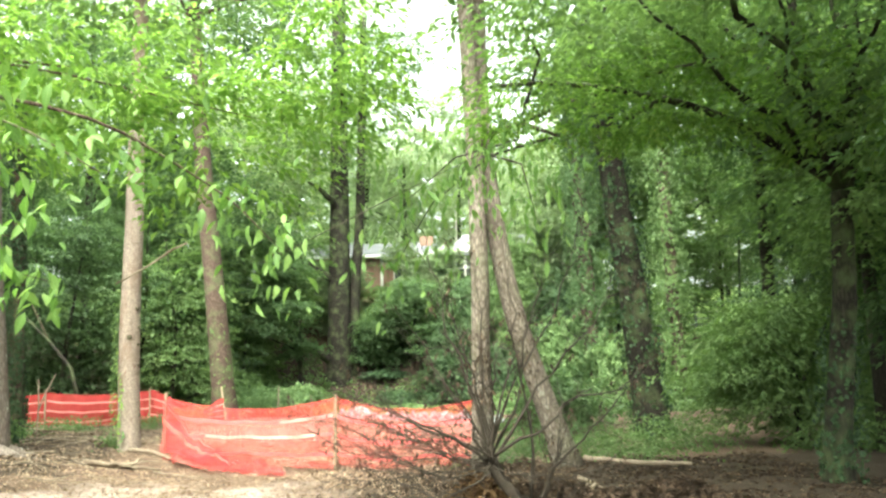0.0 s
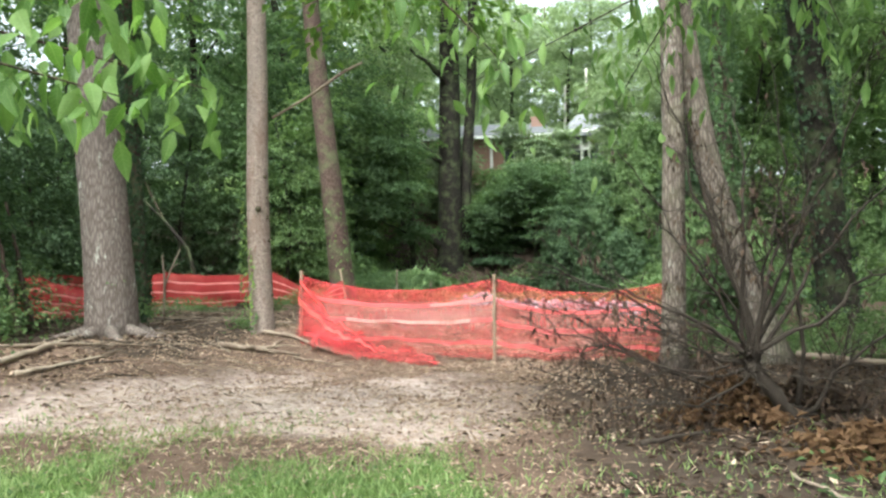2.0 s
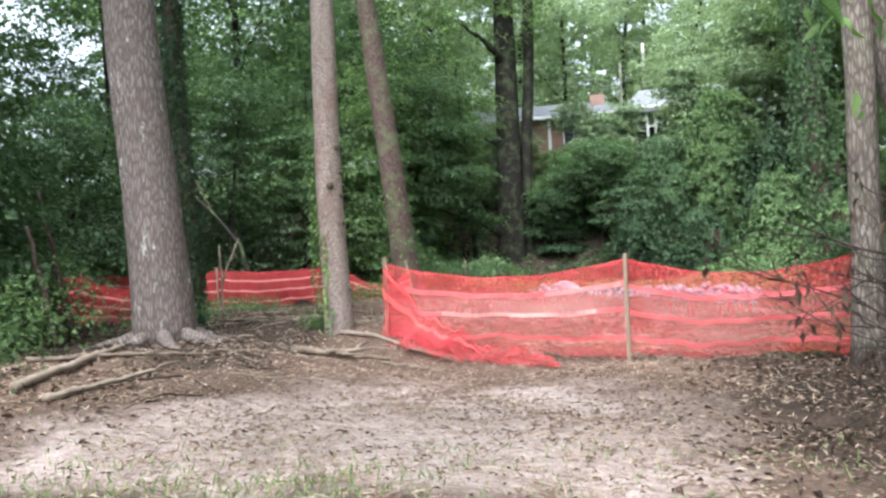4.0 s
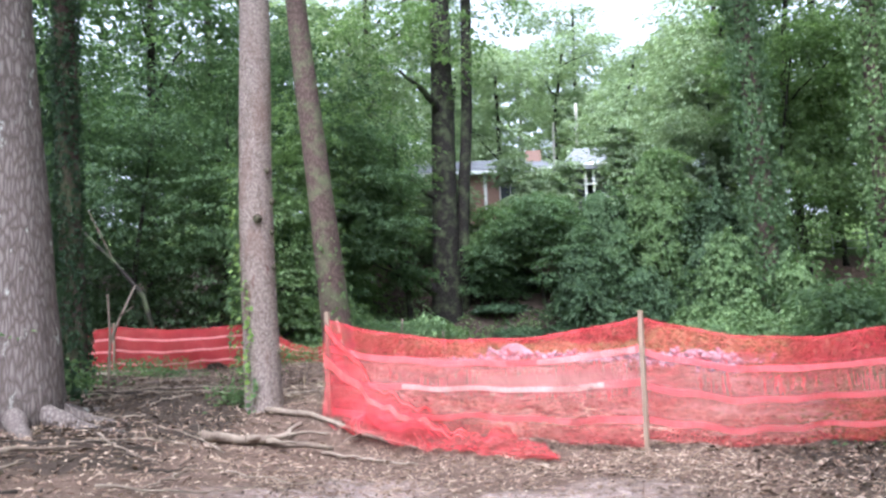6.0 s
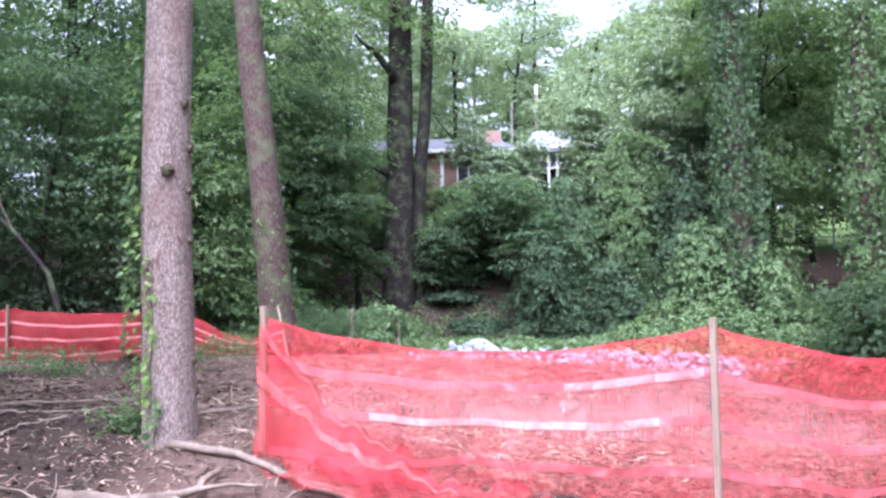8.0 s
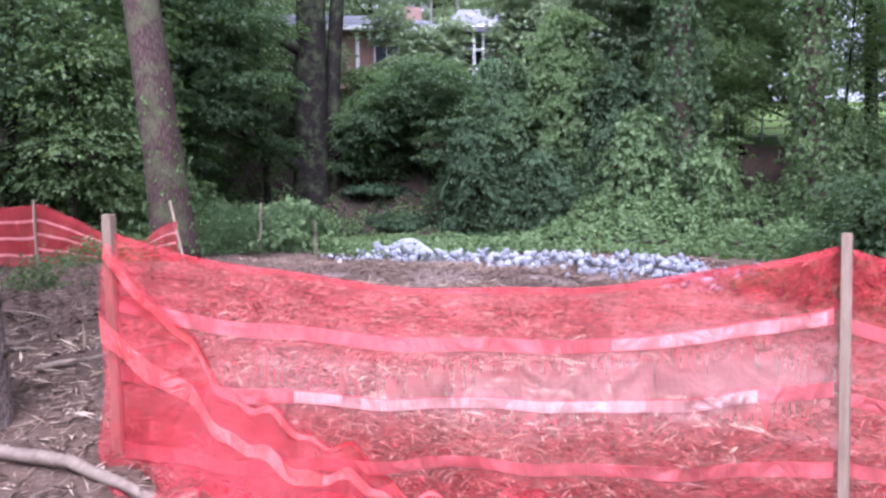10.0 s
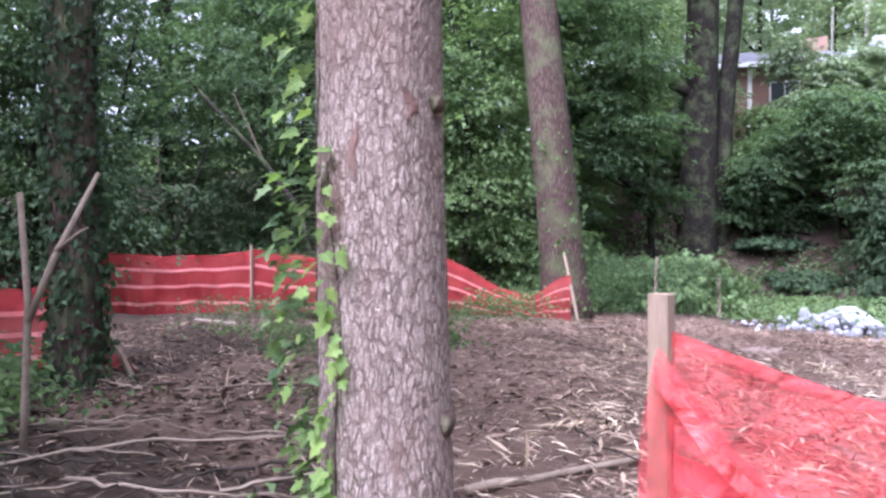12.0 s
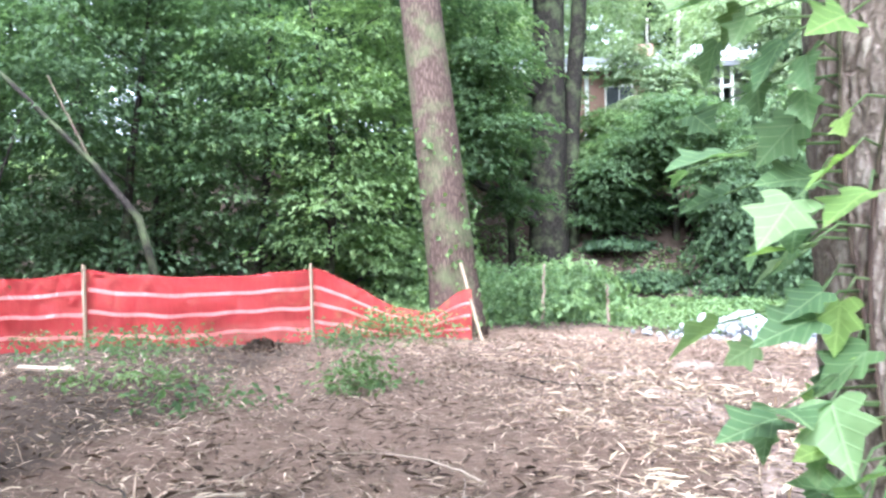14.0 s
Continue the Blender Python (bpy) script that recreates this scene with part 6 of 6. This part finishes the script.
def patchy(x, y, scale=1.0):
    return np.clip(0.55 + 0.45 * np.sin(1.9 * scale * x + 0.8 * y) * np.sin(1.3 * scale * y - 0.6 * x + 1) + 0.2 * np.sin(5 * x + 3 * y), 0.08, 1)


strewn("straw", 78000, (-8.5, 2.0), (7.0, 16.2), (0.03, 0.15), (0.005, 0.016), STRAW, "pale dry straw and bark shreds strewn over bare earth", "straw", 800, lambda x, y: patchy(x, y) * (1 - 0.88 * step((x + 2.2 - 0.12 * (y - 8)) / 1.8)) * (1 - 0.75 * step((y - 11.8) / 1.5) * step((-x - 5.7) / 1.2)) * (1 - 0.8 * grass_zone(x, y)))
strewn("wood_chips", 150000, (-13, 2.5), (16.0, 28.5), (0.03, 0.17), (0.004, 0.015), STRAW, "shredded wood chips and straw behind the fence", "wood chips", 801, lambda x, y: patchy(x, y, 0.8) * step((27.8 - y) / 1) * np.where(x < -5.9 - 0.35 * np.maximum(0, y - 18.5), 0.22, 1.0), 0.25, 0.02)
strewn("long_straw", 5200, (-7.2, -1.5), (16.8, 24.0), (0.09, 0.26), (0.010, 0.028), STRAW_PALE, "long pale wood shreds heaped behind the fence", "straw", 823, lambda x, y: patchy(x, y, 0.6) * step((x + 6.6) / 0.8), 0.22, 0.03)
strewn("brown_chips", 60000, (-13, 2.5), (15.5, 28.5), (0.03, 0.12), (0.006, 0.018), LITTER, "brown shredded bark among the chips", "bark", 822, lambda x, y: patchy(y, x), 0.25, 0.02)
strewn("dark_chips", 48000, (-13, 2.5), (15.5, 29.5), (0.04, 0.14), (0.007, 0.02), LEAF_DRY, "dark rotted bark and leaves on the chips", "bark", 802, lambda x, y: 1.1 - patchy(x, y, 0.8), 0.2, 0.015)
strewn("leaf_litter", 1300, (-3.5, 6.0), (5.5, 16.5), (0.04, 0.10), (0.02, 0.045), LITTER, "pale dead leaves lying under the trees", "dead leaves", 813, lambda x, y: patchy(y, x) * step((x + 2.6 - 0.12 * (y - 8)) / 2.2), 0.3, 0.015, 0.3)
strewn("leaf_litter", 30000, (-3.5, 6.0), (5.5, 16.5), (0.05, 0.11), (0.025, 0.05), LEAF_DRY, "dead leaves lying under the trees", "dead leaves", 803, lambda x, y: patchy(x, y) * step((x + 2.8 - 0.10 * (y - 8)) / 3.6), 0.3, 0.015, 0.3)
strewn("leaf_litter", 20000, (-8.5, 0.5), (7.4, 16), (0.025, 0.08), (0.010, 0.03), STRAW, "scattered dead leaves on bare earth", "dead leaves", 804, lambda x, y: patchy(y, x) * (0.45 + 0.55 * step((y - 9.5) / 2)), 0.3, 0.012, 0.3)
strewn("leaf_litter", 9000, (-13, -5.5), (9.5, 20), (0.05, 0.12), (0.02, 0.05), LEAF_DRY, "dead leaves and bark on the shaded bank", "dead leaves", 805, lambda x, y: patchy(x, y) * step((-x - 6.0) / 1.5), 0.3, 0.015, 0.3)
strewn("bark_crumbs", 8000, (-8.5, 1.0), (7.6, 16), (0.02, 0.07), (0.008, 0.024), LEAF_DRY, "dark bark crumbs trodden into bare earth", "bark", 808, lambda x, y: (1.05 - patchy(x, y, 1.3)) * (0.4 + 0.6 * step((y - 9.0) / 2.5)), 0.25, 0.010, 0.3)
strewn("pale_leaves", 160, (-3.2, 5.0), (6.0, 15.5), (0.05, 0.11), (0.03, 0.06), STRAW, "few bleached fallen leaves", "dead leaves", 806, lambda x, y: 0.8, 0.35, 0.015, 0.3)


def turf():
    g = np.random.default_rng(810)
    n = 150000
    x, y = g.uniform(-9, 3, n), g.uniform(2.5, 10.8, n)
    w = grass_zone(x, y) * 2.2 * patchy(x, y, 1.4) + 0.30 * np.exp(-(((x + 4.9) / 1.0) ** 2 + ((y - 9.4) / 0.5) ** 2)) + 0.05 * step((10 - y) / 2) + 0.03
    ok = g.uniform(0, 1, n) < w
    x, y = x[ok], y[ok]
    m = len(x)
    at = np.stack([x, y, land(x, y) - 0.005], 1)
    ln = g.uniform(0.04, 0.11, m)
    v, q = leaf_blades(at, np.concatenate([g.normal(size=(m, 2)) * 0.55, np.ones((m, 1))], 1), np.concatenate([g.normal(size=(m, 2)), np.full((m, 1), 0.2)], 1), ln, g.uniform(0.006, 0.012, m), 0.1)
    tagged(place("grass", np_mesh("grass", v, q, GRASS, False)), "short ragged green turf thinning into bare earth", "grass", "", "stuff")
    s = g.choice(m, 1500)
    v, q = sprays(at[s] + np.array([0, 0, 0.025]), 0.05, 3, 0.045, g, 0.4)
    tagged(place("clover", np_mesh("clover", v, q, LEAF_VINE, False)), "low clover and weeds in the turf", "weeds", "", "stuff")


turf()


# ---- the house on the rise behind the wood ----
def house():
    z, y0 = 6.6, 46.0
    top = thing("house", "low brick house with grey roof and white porch behind trees", "house")
    part("wall", box(8.6, 7.0, 3.1, (-4.2, y0 + 4.0, z + 1.15)), BRICK_RED, top, "red brick wall")
    part("wall", box(6.4, 6.0, 3.6, (3.3, y0 + 4.4, z + 1.2)), WHITE, top, "white boarded wall")
    for x0, x1, ya, yb, zz, rise in ((-9.0, 0.5, y0, y0 + 8.0, z + 2.7, 1.5), (0.3, 7.1, y0 + 0.8, y0 + 8.2, z + 3.0, 1.7)):
        bm = bmesh.new()
        a = [bm.verts.new(p) for p in ((x0, ya, zz), (x1, ya, zz), (x1, yb, zz), (x0, yb, zz))]
        b = [bm.verts.new(p) for p in ((x0 + 1.2, (ya + yb) / 2, zz + rise), (x1 - 1.2, (ya + yb) / 2, zz + rise))]
        for f in ((a[0], a[1], b[1], b[0]), (a[1], a[2], b[1]), (a[2], a[3], b[0], b[1]), (a[3], a[0], b[0]), (a[3], a[2], a[1], a[0])):
            bm.faces.new(f)
        roof = part("roof", bm, ROOFING, top, "grey shingle roof")
        for k in range(1, 9):
            t = k / 9
            part("shingle_course", box((x1 - x0) - 2.4 * t, 0.03, 0.03, ((x0 + x1) / 2, ya + (yb - ya) / 2 * t, zz + rise * t + 0.012)), ROOFING, roof)
        part("gutter", box(x1 - x0, 0.14, 0.16, ((x0 + x1) / 2, ya - 0.05, zz + 0.02)), WHITE, roof, "white gutter board")
    part("corner_board", box(0.16, 0.06, 2.6, (-3.55, y0 + 0.46, z + 1.35)), WHITE, top, "white downpipe board")
    part("porch_floor", box(3.2, 2.2, 0.3, (1.5, y0 + 0.4, z - 0.1)), MORTAR, top)
    part("porch_roof", box(3.4, 2.4, 0.2, (1.5, y0 + 0.3, z + 2.55)), ROOFING, top, "grey porch roof")
    for x in (0.1, 0.75, 1.35, 1.75, 2.9):
        part("porch_post", box(0.11, 0.11, 2.4, (x, y0 - 0.6, z + 1.25)), WHITE, top, "white porch post")
    for h in (0.95, 1.75):
        part("porch_rail", box(2.9, 0.07, 0.08, (1.5, y0 - 0.6, z + h)), WHITE, top, "white rail")
    for x, y, w in ((-2.3, y0 + 0.46, 1.1), (-5.6, y0 + 0.46, 1.4), (1.6, y0 + 1.36, 1.3), (4.6, y0 + 1.36, 1.3)):
        win = part("window", box(w, 0.12, 1.3, (x, y, z + 1.5)), WHITE, top, "white-framed window")
        for sd in (-1, 1):
            part("pane", box(w * 0.42, 0.05, 1.1, (x + sd * w * 0.23, y - 0.06, z + 1.5)), PANE, win)
    part("chimney", box(0.8, 0.8, 1.7, (-0.9, y0 + 3.2, z + 3.5)), BRICK_RED, top, "brick chimney")


house()

yard = thing("yard_fence", "galvanised wire fence of a yard beyond the wood", "fence")
for k in range(12):
    x = 9.5 + k * 1.6
    part("post", box(0.07, 0.07, 1.5, (x, 45.2, float(land(x, 45.2)) + 0.7)), STEEL, yard)
for h in (0.15, 0.5, 0.85, 1.4):
    part("rail", box(18.0, 0.035, 0.04, (18.3, 45.2, float(land(18, 45.2)) + h)), STEEL, yard)
